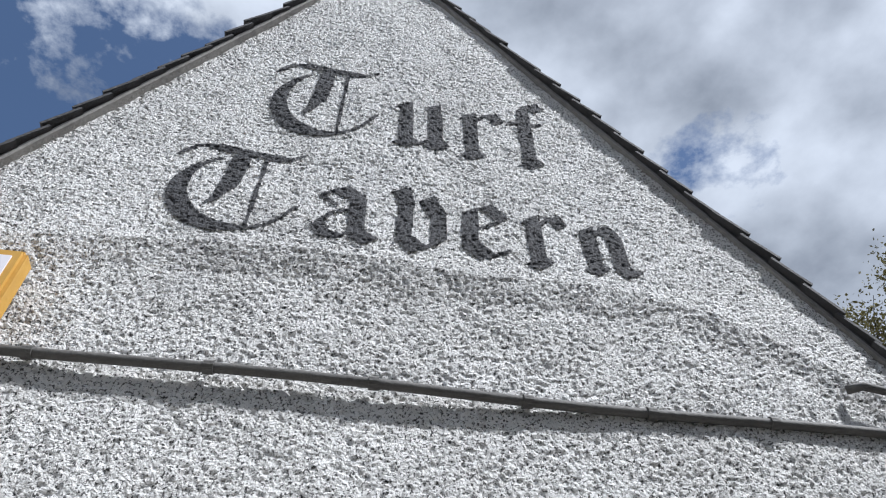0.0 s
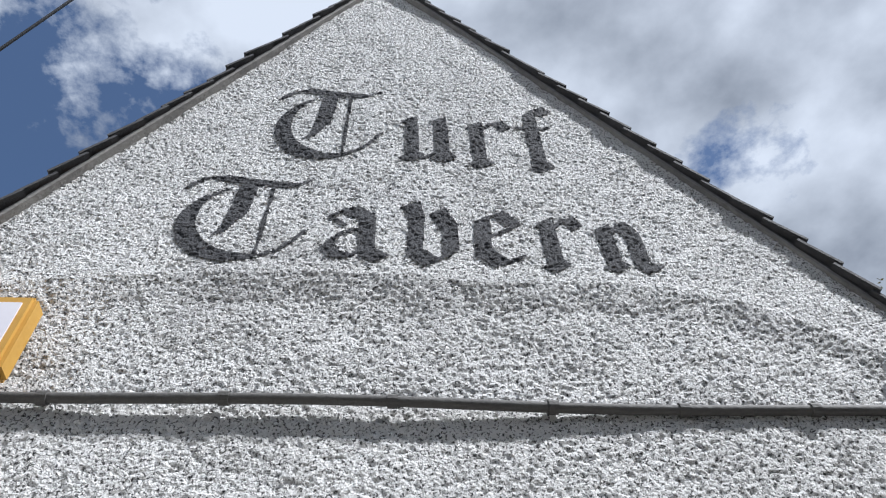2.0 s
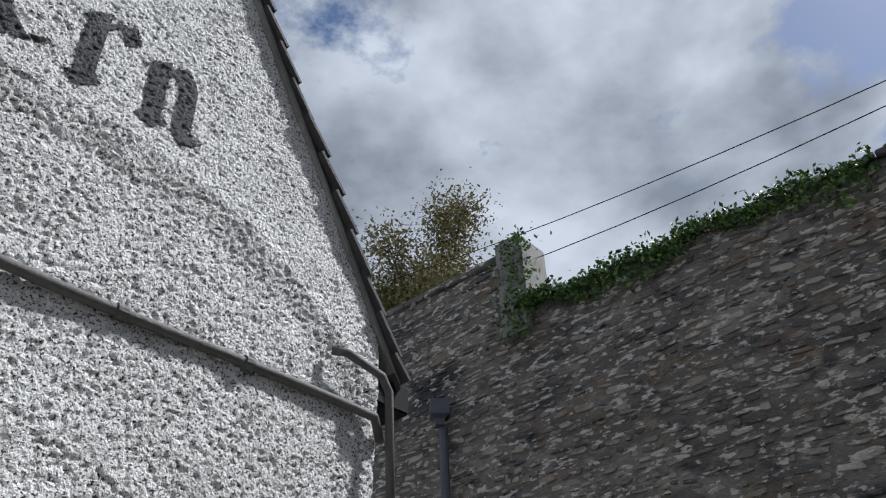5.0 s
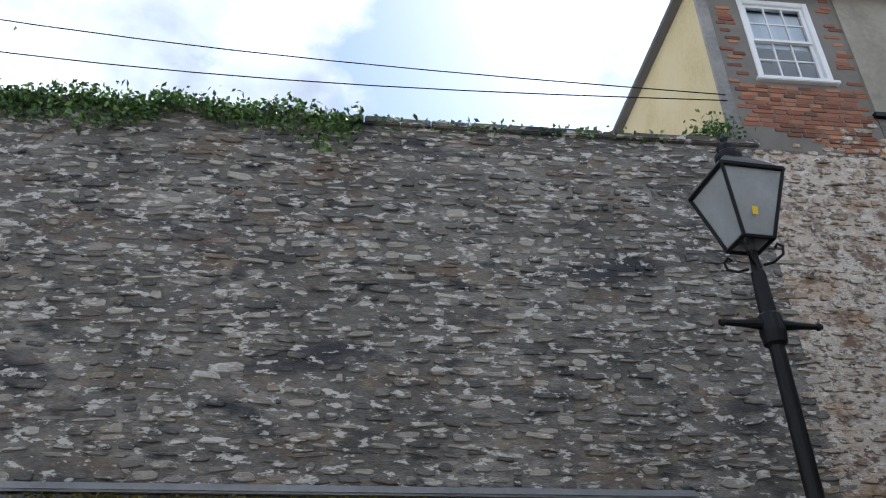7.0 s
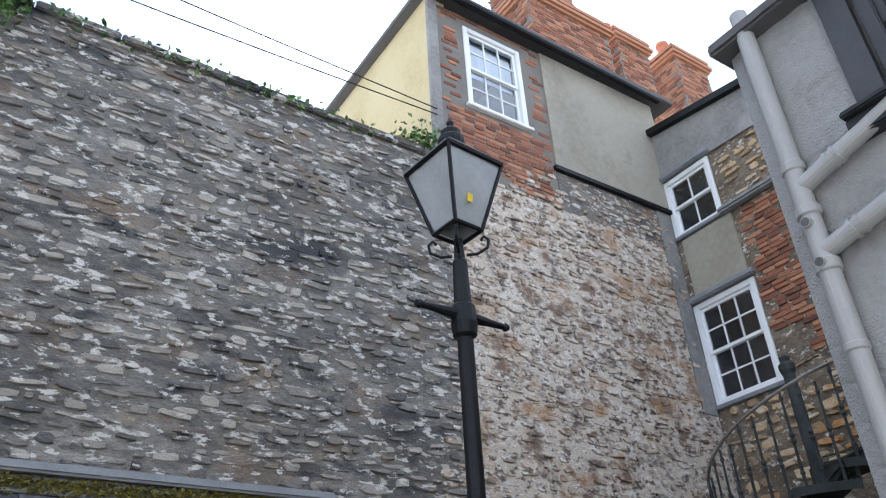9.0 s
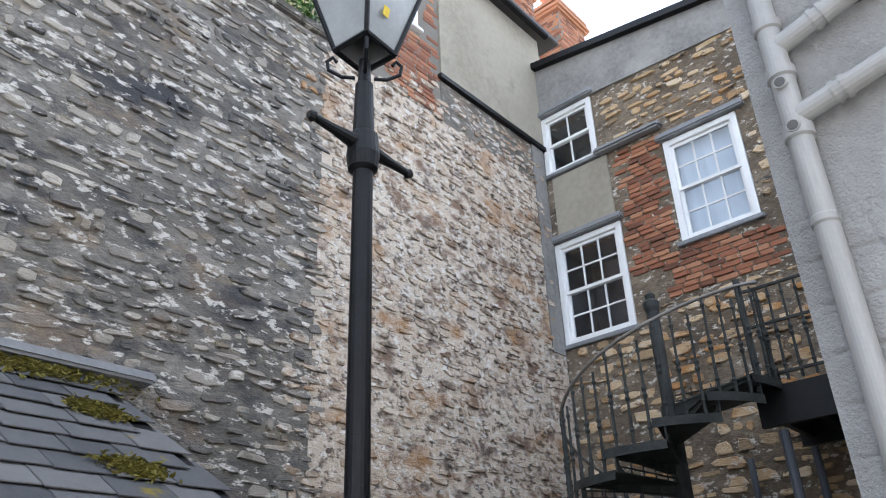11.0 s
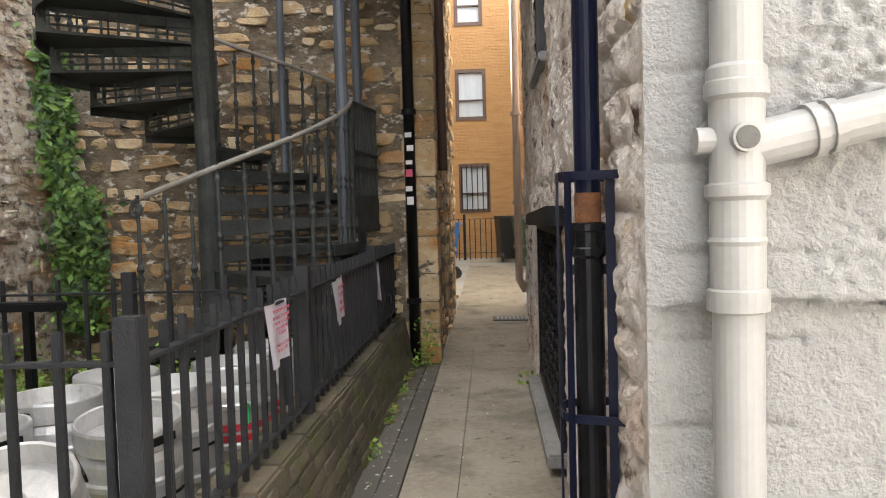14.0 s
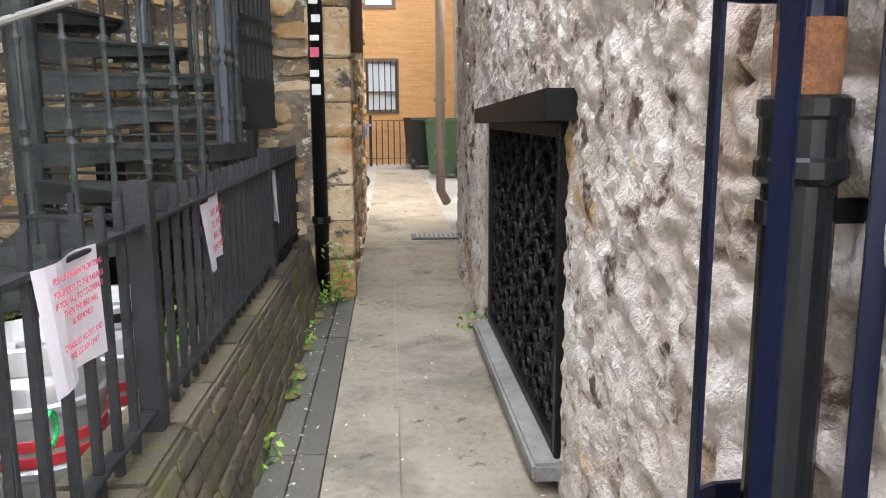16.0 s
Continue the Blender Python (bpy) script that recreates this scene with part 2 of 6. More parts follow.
M_STAIR = surface("weathered_green_grey_iron", [(0.014, 0.0156, 0.0156), (0.0351, 0.039, 0.0374), (0.0585, 0.0608, 0.0562)], 6, 60, 0.6, 0.25, 80, stain_shade=[((0.16, 0.08, 0.035), 7, 0.66, 0.74)], shine=0.22)
M_BLUE = surface("dark_blue_painted_steel", [(0.0036, 0.0054, 0.018), (0.006, 0.009, 0.0285)], 6, 60, 0.35, 0.1, 80, shine=0.22)
M_RUST = surface("rusted_pipe_collar", [(0.1, 0.04, 0.02), (0.3, 0.12, 0.045)], 14, 80, 0.85, 0.5, 90)
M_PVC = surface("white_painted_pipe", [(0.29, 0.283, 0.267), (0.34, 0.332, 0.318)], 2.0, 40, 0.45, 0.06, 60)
M_GPIPE = surface("grey_painted_pipe", [(0.0702, 0.0663, 0.0624), (0.117, 0.113, 0.105)], 3.0, 40, 0.7, 0.3, 60)
M_BGPIPE = surface("blue_grey_downpipe", [(0.06, 0.07, 0.085), (0.09, 0.1, 0.12)], 3, 40, 0.6, 0.15, 60)
M_TPIPE = surface("beige_downpipe", [(0.28, 0.21, 0.17), (0.36, 0.28, 0.23)], 3, 40, 0.6, 0.15, 60)
M_WOODW = surface("white_window_paint", [(0.68, 0.68, 0.67), (0.8, 0.8, 0.79)], 3, 30, 0.5, 0.1, 60)
M_BLACKW = surface("black_window_paint", [(0.015, 0.015, 0.017), (0.035, 0.035, 0.038)], 3, 30, 0.5, 0.1, 60)
M_BROWN = surface("brown_window_paint", [(0.08, 0.045, 0.035), (0.13, 0.08, 0.06)], 3, 30, 0.6, 0.1, 60)
M_GLASS = glass_material("window_glass")
M_LGLASS = surface("milky_lantern_glass", [(0.26, 0.27, 0.27), (0.36, 0.37, 0.37)], 3, 30, 0.2, 0.0)
M_ROOM = surface("dim_room_plaster", [(0.1, 0.1, 0.11), (0.18, 0.18, 0.19)], 2, 10, 0.9, 0.0)
M_CURTAIN = surface("pale_window_blind", [(0.5, 0.55, 0.6), (0.66, 0.7, 0.74)], 2, 14, 0.9, 0.1, 20, stretch=(6, 6, 0.5))
M_STEEL = surface("brushed_keg_steel", [(0.41, 0.402, 0.394), (0.574, 0.566, 0.553), (0.623, 0.615, 0.603)], 3, 30, 0.4, 0.15, 60, metal=0.6, stain_shade=[((0.2, 0.18, 0.16), 7, 0.6, 0.74)])
M_RED = surface("red_band", [(0.5, 0.03, 0.04), (0.62, 0.05, 0.06)], 6, 50, 0.4, 0.0)
M_LBLUE = surface("light_blue_band", [(0.08, 0.25, 0.5), (0.14, 0.34, 0.6)], 6, 50, 0.4, 0.0)
M_PAPER = surface("laminated_paper", [(0.74, 0.72, 0.78), (0.8, 0.78, 0.83)], 3, 30, 0.35, 0.05, 20)
M_INK = surface("red_print", [(0.5, 0.06, 0.12), (0.55, 0.08, 0.14)], 5, 40, 0.6, 0.0)
M_STICK = surface("pale_sticker", [(0.6, 0.6, 0.58), (0.75, 0.74, 0.72)], 9, 40, 0.5, 0.0)
M_LEAF = surface("green_ivy_leaf", [(0.026, 0.0585, 0.0156), (0.065, 0.143, 0.026), (0.143, 0.247, 0.0455)], 3, 20, 0.5, 0.1, 40, pick="island", spread=0.7)
M_SPRING = surface("olive_spring_leaf", [(0.09, 0.08, 0.03), (0.16, 0.145, 0.05), (0.24, 0.21, 0.08)], 0.6, 6, 0.7, 0.0, pick="island", spread=0.6)
M_BARK = surface("grey_brown_bark", [(0.06, 0.05, 0.04), (0.14, 0.12, 0.095)], 6, 30, 0.95, 0.6, 40)
M_BINBLUE = surface("blue_bin_plastic", [(0.02, 0.11, 0.34), (0.03, 0.15, 0.42)], 3, 30, 0.45, 0.05)
M_BINBLACK = surface("black_bin_plastic", [(0.012, 0.013, 0.013), (0.022, 0.023, 0.022)], 3, 30, 0.45, 0.05)
M_BINGREEN = surface("green_bin_plastic", [(0.03, 0.06, 0.03), (0.045, 0.085, 0.04)], 3, 30, 0.45, 0.05)
M_AMBER = surface("yellow_sign_frame", [(0.5, 0.27, 0.04), (0.6, 0.35, 0.07)], 3, 30, 0.5, 0.05)
M_LEAD = surface("grey_lead_flashing", [(0.16, 0.165, 0.175), (0.26, 0.265, 0.275)], 3, 30, 0.6, 0.2, 40)
M_BLACKTUBE = surface("black_plastic_pipe", [(0.008, 0.008, 0.009), (0.016, 0.016, 0.018)], 6, 60, 0.22, 0.05, 80, shine=0.22)
M_GREENTAPE = surface("bright_green_plastic", [(0.02, 0.4, 0.1), (0.04, 0.5, 0.16)], 6, 50, 0.5, 0.0)
M_PURPLE = surface("purple_label", [(0.1, 0.04, 0.22), (0.15, 0.06, 0.3)], 6, 50, 0.5, 0.0)
M_YFLOWER = surface("yellow_petal", [(0.6, 0.42, 0.02), (0.75, 0.55, 0.04)], 6, 50, 0.6, 0.0)
M_TCOTTA = surface("terracotta_pot", [(0.34, 0.12, 0.07), (0.5, 0.2, 0.11)], 3, 20, 0.85, 0.3, 40)


# ---- helpers for building ----
def mesh_object(name, bm, material, parent=None, label="", smooth=False):
    me = bpy.data.meshes.new(name)
    bmesh.ops.recalc_face_normals(bm, faces=bm.faces)
    bm.to_mesh(me)
    bm.free()
    me.materials.append(material)
    if smooth:
        me.shade_smooth()
    ob = new(name, me)
    if parent:
        ob.parent = parent
    if label:
        ob["label"] = label
    return ob


def part(name, bm, material, parent, label="", smooth=False):
    return mesh_object(name, bm, material, parent, label, smooth)


def thing(name, m, label, category, group="", kind=""):
    ob = new(name)
    ob.matrix_world = m
    return tagged(ob, label, category, group, kind)


def box(bm, x0, x1, y0, y1, z0, z1, bevel=0.0):
    m = Matrix.Translation(((x0 + x1) / 2, (y0 + y1) / 2, (z0 + z1) / 2)) @ Matrix.Diagonal((abs(x1 - x0), abs(y1 - y0), abs(z1 - z0), 1))
    r = bmesh.ops.create_cube(bm, size=1, matrix=m)
    if bevel:
        es = list({e for v in r["verts"] for e in v.link_edges})
        bmesh.ops.bevel(bm, geom=es, offset=bevel, segments=2, affect="EDGES", clamp_overlap=True)
    return bm


def B(*a, bevel=0.0):
    return box(bmesh.new(), *a, bevel=bevel)


def tube(bm, pts, r, seg=10, closed=False, r_end=None):
    """A round bar of radius r along the points."""
    pts = [Vector(p) for p in pts]
    rings = []
    n = len(pts)
    side = None
    for i, p in enumerate(pts):
        d = (pts[min(i + 1, n - 1)] - pts[max(i - 1, 0)]).normalized()
        if side is None:
            side = d.orthogonal().normalized()
        side = (side - d * side.dot(d)).normalized()
        up = d.cross(side)
        rr = r if r_end is None else r + (r_end - r) * i / max(1, n - 1)
        rings.append([bm.verts.new(p + (side * math.cos(a) + up * math.sin(a)) * rr) for a in [2 * math.pi * k / seg for k in range(seg)]])
    for a, b in zip(rings, rings[1:]):
        for k in range(seg):
            bm.faces.new((a[k], a[(k + 1) % seg], b[(k + 1) % seg], b[k]))
    bm.faces.new(rings[0][::-1])
    bm.faces.new(rings[-1])
    return bm


def lathe(bm, profile, cx=0, cy=0, seg=16):
    """A turned shape about a vertical axis: profile of (radius, height)."""
    rings = [[bm.verts.new((cx + r * math.cos(2 * math.pi * k / seg), cy + r * math.sin(2 * math.pi * k / seg), z)) for k in range(seg)] for r, z in profile]
    for a, b in zip(rings, rings[1:]):
        for k in range(seg):
            bm.faces.new((a[k], a[(k + 1) % seg], b[(k + 1) % seg], b[k]))
    bm.faces.new(rings[0][::-1])
    bm.faces.new(rings[-1])
    return bm


def prism(bm, outline, m):
    """A closed solid from an outline [(u, v)] at depth 0 and 1 of the frame m (columns u, v, depth)."""
    a = [bm.verts.new(m @ Vector((u, v, 0))) for u, v in outline]
    b = [bm.verts.new(m @ Vector((u, v, 1))) for u, v in outline]
    bm.faces.new(a)
    bm.faces.new(b[::-1])
    for i in range(len(a)):
        j = (i + 1) % len(a)
        bm.faces.new((a[i], b[i], b[j], a[j]))
    return bm


def basis(o, u, v, n):
    u, v, n = Vector(u), Vector(v), Vector(n)
    return Matrix(((u.x, v.x, n.x, o[0]), (u.y, v.y, n.y, o[1]), (u.z, v.z, n.z, o[2]), (0, 0, 0, 1)))


def bumps(u, v, scale, seed):
    """Smooth value noise on arrays, from 0 to 1."""
    rng = np.random.RandomState(seed)
    table = rng.rand(256, 256)
    a, b = u * scale, v * scale
    i, j = np.floor(a).astype(int), np.floor(b).astype(int)
    f, g = a - i, b - j
    f, g = f * f * (3 - 2 * f), g * g * (3 - 2 * g)
    t = lambda p, q: table[p % 256, q % 256]
    return (t(i, j) * (1 - f) + t(i + 1, j) * f) * (1 - g) + (t(i, j + 1) * (1 - f) + t(i + 1, j + 1) * f) * g


def relief_sheet(name, frame_m, u0, u1, v0, v1, step, height, inside, material, parent=None):
    """A finely uneven skin: a grid in the frame's u and v, raised by height(u, v), kept where inside(u, v)."""
    us, vs = np.arange(u0, u1 + step / 2, step), np.arange(v0, v1 + step / 2, step)
    U, V = np.meshgrid(us, vs)
    H = height(U, V)
    m = np.array(frame_m)
    P = np.stack([U, V, H], -1).reshape(-1, 3) @ m[:3, :3].T + m[:3, 3]
    nx, ny = len(us), len(vs)
    idx = np.arange(nx * ny).reshape(ny, nx)
    q = np.stack([idx[:-1, :-1], idx[:-1, 1:], idx[1:, 1:], idx[1:, :-1]], -1).reshape(-1, 4)
    keep = inside((U[:-1, :-1] + step / 2).ravel(), (V[:-1, :-1] + step / 2).ravel())
    q = q[keep]
    used, inv = np.unique(q, return_inverse=True)
    P, q = P[used], inv.reshape(-1, 4)
    me = bpy.data.meshes.new(name)
    me.vertices.add(len(P))
    me.vertices.foreach_set("co", P.astype(np.float32).ravel())
    me.loops.add(q.size)
    me.loops.foreach_set("vertex_index", q.astype(np.int32).ravel())
    me.polygons.add(len(q))
    me.polygons.foreach_set("loop_start", np.arange(0, q.size, 4, dtype=np.int32))
    me.polygons.foreach_set("loop_total", np.full(len(q), 4, dtype=np.int32))
    me.update(calc_edges=True)
    me.validate()
    me.shade_smooth()
    me.materials.append(material)
    ob = new(name, me)
    if parent:
        ob.parent = parent
    return ob


def stone_shape(rng, w, h, d, k=7, square=0.0):
    """The rings of one rough stone that stands d proud: seven-sided, rounded, uneven."""
    out = []
    jit = [1 - rng.random() * 0.38 * (1 - square) for _ in range(k)]
    for ring, (s, z) in enumerate(((1.0, 0.0), (0.99, 0.55), (0.84, 1.0))):
        for i in range(k):
            a = 2 * math.pi * (i + 0.5) / k
            c, sn = math.cos(a), math.sin(a)
            e = 0.55 if not square else 0.25
            u = math.copysign(abs(c) ** e, c) * w / 2 * jit[i]
            v = math.copysign(abs(sn) ** e, sn) * h / 2 * jit[(i * 3) % k]
            out.append((u * s, v * s, d * z * (1 if ring < 2 else 0.8 + 0.4 * rng.random())))
    return out


def stone_faces(o, k=7):
    f = []
    for r in range(2):
        for i in range(k):
            j = (i + 1) % k
            f.append((o + r * k + i, o + r * k + j, o + (r + 1) * k + j, o + (r + 1) * k + i))
    f.append(tuple(o + 2 * k + i for i in range(k)))
    return f


def masonry(parent, frame_m, width, height, course, length, depth, seed, mat_rest, mat_piece, inside, near=None, piece="stone", square=0.0, gap=0.012, limit=300):
    """Courses of single stones on a wall's face; the ones nearest to `near` are pieces of their own, the rest one joined part."""
    rng = random.Random(seed)
    verts, faces, singles, all_st = [], [], [], []
    v = 0.0
    while v < height:
        ch = rng.uniform(*course)
        u = -rng.random() * length[1]
        while u < width:
            ln = rng.uniform(*length) * (0.7 + 0.6 * rng.random())
            cu, cv = u + ln / 2, v + ch / 2 + rng.uniform(-0.03, 0.03) * (1 - square)
            if inside(cu, cv, ln / 2, ch / 2) and (square or rng.random() > 0.22):
                all_st.append((cu, cv, ln - gap, ch * (1 if square else rng.uniform(0.6, 1.15)) - gap, depth * rng.uniform(0.2, 1.1), rng.uniform(-0.12, 0.12) * (1 - square)))
            u += ln
        v += ch
    if near:
        all_st.sort(key=lambda s: (s[0] - near[0]) ** 2 + (s[1] - near[1]) ** 2)
        singles, rest = all_st[:limit], all_st[limit:]
    else:
        rest = all_st
    for cu, cv, w, h, d, tw in rest:
        o = len(verts)
        ct, sn = math.cos(tw), math.sin(tw)
        for a, b, c in stone_shape(rng, w, h, d, square=square):
            verts.append(frame_m @ Vector((cu + a * ct - b * sn, cv + a * sn + b * ct, c)))
        faces += stone_faces(o)
    if verts:
        me = bpy.data.meshes.new(piece + "work")
        me.from_pydata(verts, [], faces)
        me.materials.append(mat_rest)
        ob = new(piece + "work", me)
        ob.parent = parent
        ob.matrix_world = Matrix()
        ob["kind"] = "stuff"
    shapes = []
    for i in range(10 if singles else 0):
        me = bpy.data.meshes.new(piece)
        me.from_pydata(stone_shape(rng, 1, 1, 1, square=square), [], stone_faces(0))
        me.materials.append(mat_piece)
        shapes.append(me)
    for i, (cu, cv, w, h, d, tw) in enumerate(singles):
        ob = new(piece, shapes[i % 10])
        ob.parent = parent
        ob.matrix_world = frame_m @ Matrix.Translation((cu, cv, 0)) @ Matrix.Rotation(tw, 4, "Z") @ Matrix.Diagonal((w, h, d, 1))


def pierced(bm, us, vs, holes, m, depth):
    """A wall slab in the frame m, cut at us and vs, with the holes (u0, u1, v0, v1) left open."""
    us = sorted(set(us) | {h[0] for h in holes} | {h[1] for h in holes})
    vs = sorted(set(vs) | {h[2] for h in holes} | {h[3] for h in holes})
    for a, b in zip(us, us[1:]):
        for c, d in zip(vs, vs[1:]):
            if any(h[0] <= (a + b) / 2 <= h[1] and h[2] <= (c + d) / 2 <= h[3] for h in holes):
                continue
            prism(bm, [(a, c), (b, c), (b, d), (a, d)], m @ Matrix.Diagonal((1, 1, -depth, 1)))
    return bm


def leaves(name, spots, size, material, parent=None, seed=1, flat=None):
    """Many small bent leaves, one mesh."""
    rng = random.Random(seed)
    verts, faces = [], []
    for p in spots:
        s = size * rng.uniform(0.55, 1.25)
        n = Vector((rng.gauss(0, 1), rng.gauss(0, 1), rng.gauss(0, 1)))
        if flat:
            n = n * 0.45 + Vector(flat)
        n.normalize()
        a = n.orthogonal().normalized()
        a.rotate(Matrix.Rotation(rng.random() * 6.28, 3, n))
        b = n.cross(a)
        p = Vector(p)
        o = len(verts)
        verts += [p - a * s, p - b * s * 0.55 + n * s * 0.15, p + a * s, p + b * s * 0.55 + n * s * 0.15]
        faces += [(o, o + 1, o + 2), (o, o + 2, o + 3)]
    me = bpy.data.meshes.new(name)
    me.from_pydata(verts, [], faces)
    me.materials.append(material)
    ob = new(name, me)
    if parent:
        ob.parent = parent
    return ob


def sash_window(name, m, w, h, cols, rows, label, wood, depth=0.16, bar=0.022, blind=0.0, sill=True, dark=True):
    """A sash window in the frame m (u to the right, v up, n out of the wall), lower left corner at the origin."""
    win = thing(name, m, label, "window", kind="structure")
    fw = 0.085
    bm = bmesh.new()
    for a in ((0, fw, 0, h), (w - fw, w, 0, h), (fw, w - fw, 0, fw * 0.8), (fw, w - fw, h - fw, h)):
        box(bm, a[0], a[1], a[2], a[3], -depth + 0.03, 0.015, bevel=0.008)
    part("window_frame", bm, wood, win)
    x0, x1, half = fw, w - fw, h / 2
    for k, (z0, z1, y) in enumerate(((fw * 0.8, half + 0.02, -0.075), (half - 0.02, h - fw, -0.045))):
        bm = bmesh.new()
        st = 0.045
        for a in ((x0, x0 + st, z0, z1), (x1 - st, x1, z0, z1), (x0 + st, x1 - st, z0, z0 + st), (x0 + st, x1 - st, z1 - st, z1)):
            box(bm, a[0], a[1], a[2], a[3], y - 0.02, y + 0.02)
        sash = part("sash", bm, wood, win)
        rr = rows // 2 if k == 0 else rows - rows // 2
        for i in range(1, cols):
            c = x0 + st + (x1 - x0 - 2 * st) * i / cols
            part("glazing_bar", B(c - bar / 2, c + bar / 2, z0 + st, z1 - st, y - 0.013, y + 0.014), wood, sash)
        for i in range(1, rr):
            c = z0 + st + (z1 - z0 - 2 * st) * i / rr
            part("glazing_bar", B(x0 + st, x1 - st, c - bar / 2, c + bar / 2, y - 0.011, y + 0.012), wood, sash)
        pane = part("pane", B(x0 + st, x1 - st, z0 + st, z1 - st, y - 0.003, y + 0.003), M_GLASS, sash)
        pane.visible_shadow = False
    if sill:
        part("window_sill", B(-0.05, w + 0.05, -0.06, -0.001, -0.1, 0.07, bevel=0.01), wood if sill is True else sill, win)
    bm = bmesh.new()
    box(bm, -0.3, w + 0.3, -0.3, h + 0.3, -1.5, -1.45)
    for a in ((-0.3, -0.25, -0.3, h + 0.3), (w + 0.25, w + 0.3, -0.3, h + 0.3), (-0.25, w + 0.25, -0.3, -0.25), (-0.25, w + 0.25, h + 0.25, h + 0.3)):
        box(bm, *a, -1.45, -depth - 0.25)
    part("room_recess", bm, M_ROOM, win)
    if blind:
        part("blind", B(x0 - 0.02, x1 + 0.02, h * (1 - blind), h - 0.04, -depth - 0.03, -depth - 0.02), M_CURTAIN, win)
    return win


# ---- setting: ground ----
WALL_X, GABLE_Y, BACK_Y, WHITE_Y, LANE_X = 9.52, 2.88, -8.6, -3.45, 5.12


def rise(y):
    return 0.0 if y > -9 else min(0.24, (-9 - y) * 0.024)


bm = bmesh.new()
ys = [80, 3, -3, -9, -14, -19, -30, -80]
xs = [-80, 0, 5, 7, 12, 80]
gv = [[bm.verts.new((x, y, rise(y) - 0.02)) for x in xs] for y in ys]
for r in range(len(ys) - 1):
    for c in range(len(xs) - 1):
        bm.faces.new((gv[r][c], gv[r][c + 1], gv[r + 1][c + 1], gv[r + 1][c]))
tagged(mesh_object("ground", bm, M_ROAD), "worn grey paving of the lane and yard", "ground", kind="structure")

pavement = thing("pavement", Matrix(), "worn concrete alley path with long seams and dark edge slabs", "pavement", kind="structure")
rng = random.Random(4)
for x0, x1 in ((5.02, 5.676), (5.68, 5.965)):
    y = -2.6
    while y > -20:
        ln = 6.4 if y > -8 else 11.2
        bm = bmesh.new()
        n = 6
        z = lambda yy: rise(yy) + 0.004
        prism(bm, [(x0, 0), (x1, 0), (x1, 1), (x0, 1)], basis((0, y - ln + 0.01, z(y - ln) - 0.03), (1, 0, 0), (0, ln - 0.012, z(y) - z(y - ln)), (0, 0, 0.03 + rng.uniform(0, 0.004))))
        part("concrete_bay", bm, M_CONC, pavement)
        y -= ln
y = -2.8
while y > -8.9:
    ln = rng.uniform(1.3, 1.9)
    for x0, x1 in ((5.972, 6.085), (6.092, 6.205)):
        part("slab", B(x0, x1, y - ln + 0.006, y, -0.03, 0.012 + rng.uniform(0, 0.006), bevel=0.004), M_SLAB, pavement)
    y -= ln
cover = thing("drain_grating", pose(5.22, -11.1, rise(-11.1)), "worn grey metal drain grating set in the path", "drain cover")
part("rim", B(-0.26, 0.26, -0.17, 0.17, 0.0, 0.012, bevel=0.003), M_GPIPE, cover)
for i in range(9):
    part("bar", B(-0.22 + i * 0.05, -0.19 + i * 0.05, -0.13, 0.13, 0.012, 0.02), M_LEAD, cover)

yard = thing("yard_floor", Matrix(), "mossy setts of the beer yard behind the railings", "floor", kind="structure")
part("bed", B(6.3, 9.5, -8.55, -2.6, -0.02, 0.03), M_SOIL, yard)
masonry(yard, basis((6.35, -8.5, 0.03), (1, 0, 0), (0, 1, 0), (0, 0, 1)), 3.1, 5.8, (0.1, 0.13), (0.14, 0.24), 0.025, 11, M_SOIL, M_SOIL, lambda u, v, a, b: True, near=(2.2, 3.0), piece="sett", limit=200)

# ---- setting: the tall rubble wall ----
def stone_top(y):
    return 9.1 if y > 5.75 else 7.95 + 0.02 * max(0.0, y)


wall_e = thing("wall_east", Matrix(), "tall weathered grey rubble stone wall with ivy along its top", "wall", kind="structure")
bm = bmesh.new()
prism(bm, [(-8.7, -0.1), (5.75, -0.1), (5.75, 8.06), (-4.0, 7.9), (-8.7, 7.9)], basis((WALL_X, 0, 0), (0, 1, 0), (0, 0, 1), (0.6, 0, 0)))
prism(bm, [(5.75, -0.1), (22.0, -0.1), (22.0, 9.2), (5.75, 9.08)], basis((WALL_X, 0, 0), (0, 1, 0), (0, 0, 1), (0.6, 0, 0)))
prism(bm, [(-8.7, 7.9), (-6.21, 7.9), (-6.21, 8.62), (-8.7, 8.62)], basis((WALL_X, 0, 0), (0, 1, 0), (0, 0, 1), (0.6, 0, 0)))
part("core", bm, M_MORTAR, wall_e)
part("limewash_skin", B(WALL_X - 0.004, WALL_X + 0.1, BACK_Y + 0.02, -4.25, 0.0, 7.85), M_YARD, wall_e)
F_WALL = basis((WALL_X, 22.0, 0), (0, -1, 0), (0, 0, 1), (-1, 0, 0))
masonry(wall_e, F_WALL, 26.2, 9.2, (0.06, 0.13), (0.1, 0.36), 0.03, 5, M_STONE, M_STONE_P, lambda u, v, a, b: (v > 3.0 or u > 23.8) and v + b < (9.1 if u + a < 16.2 else 7.95) and (u - a > 16.3 or u + a < 16.2 or v < 8), near=(22.5, 4.2))
F_WALL2 = basis((WALL_X, -4.2, 0), (0, -1, 0), (0, 0, 1), (-1, 0, 0))
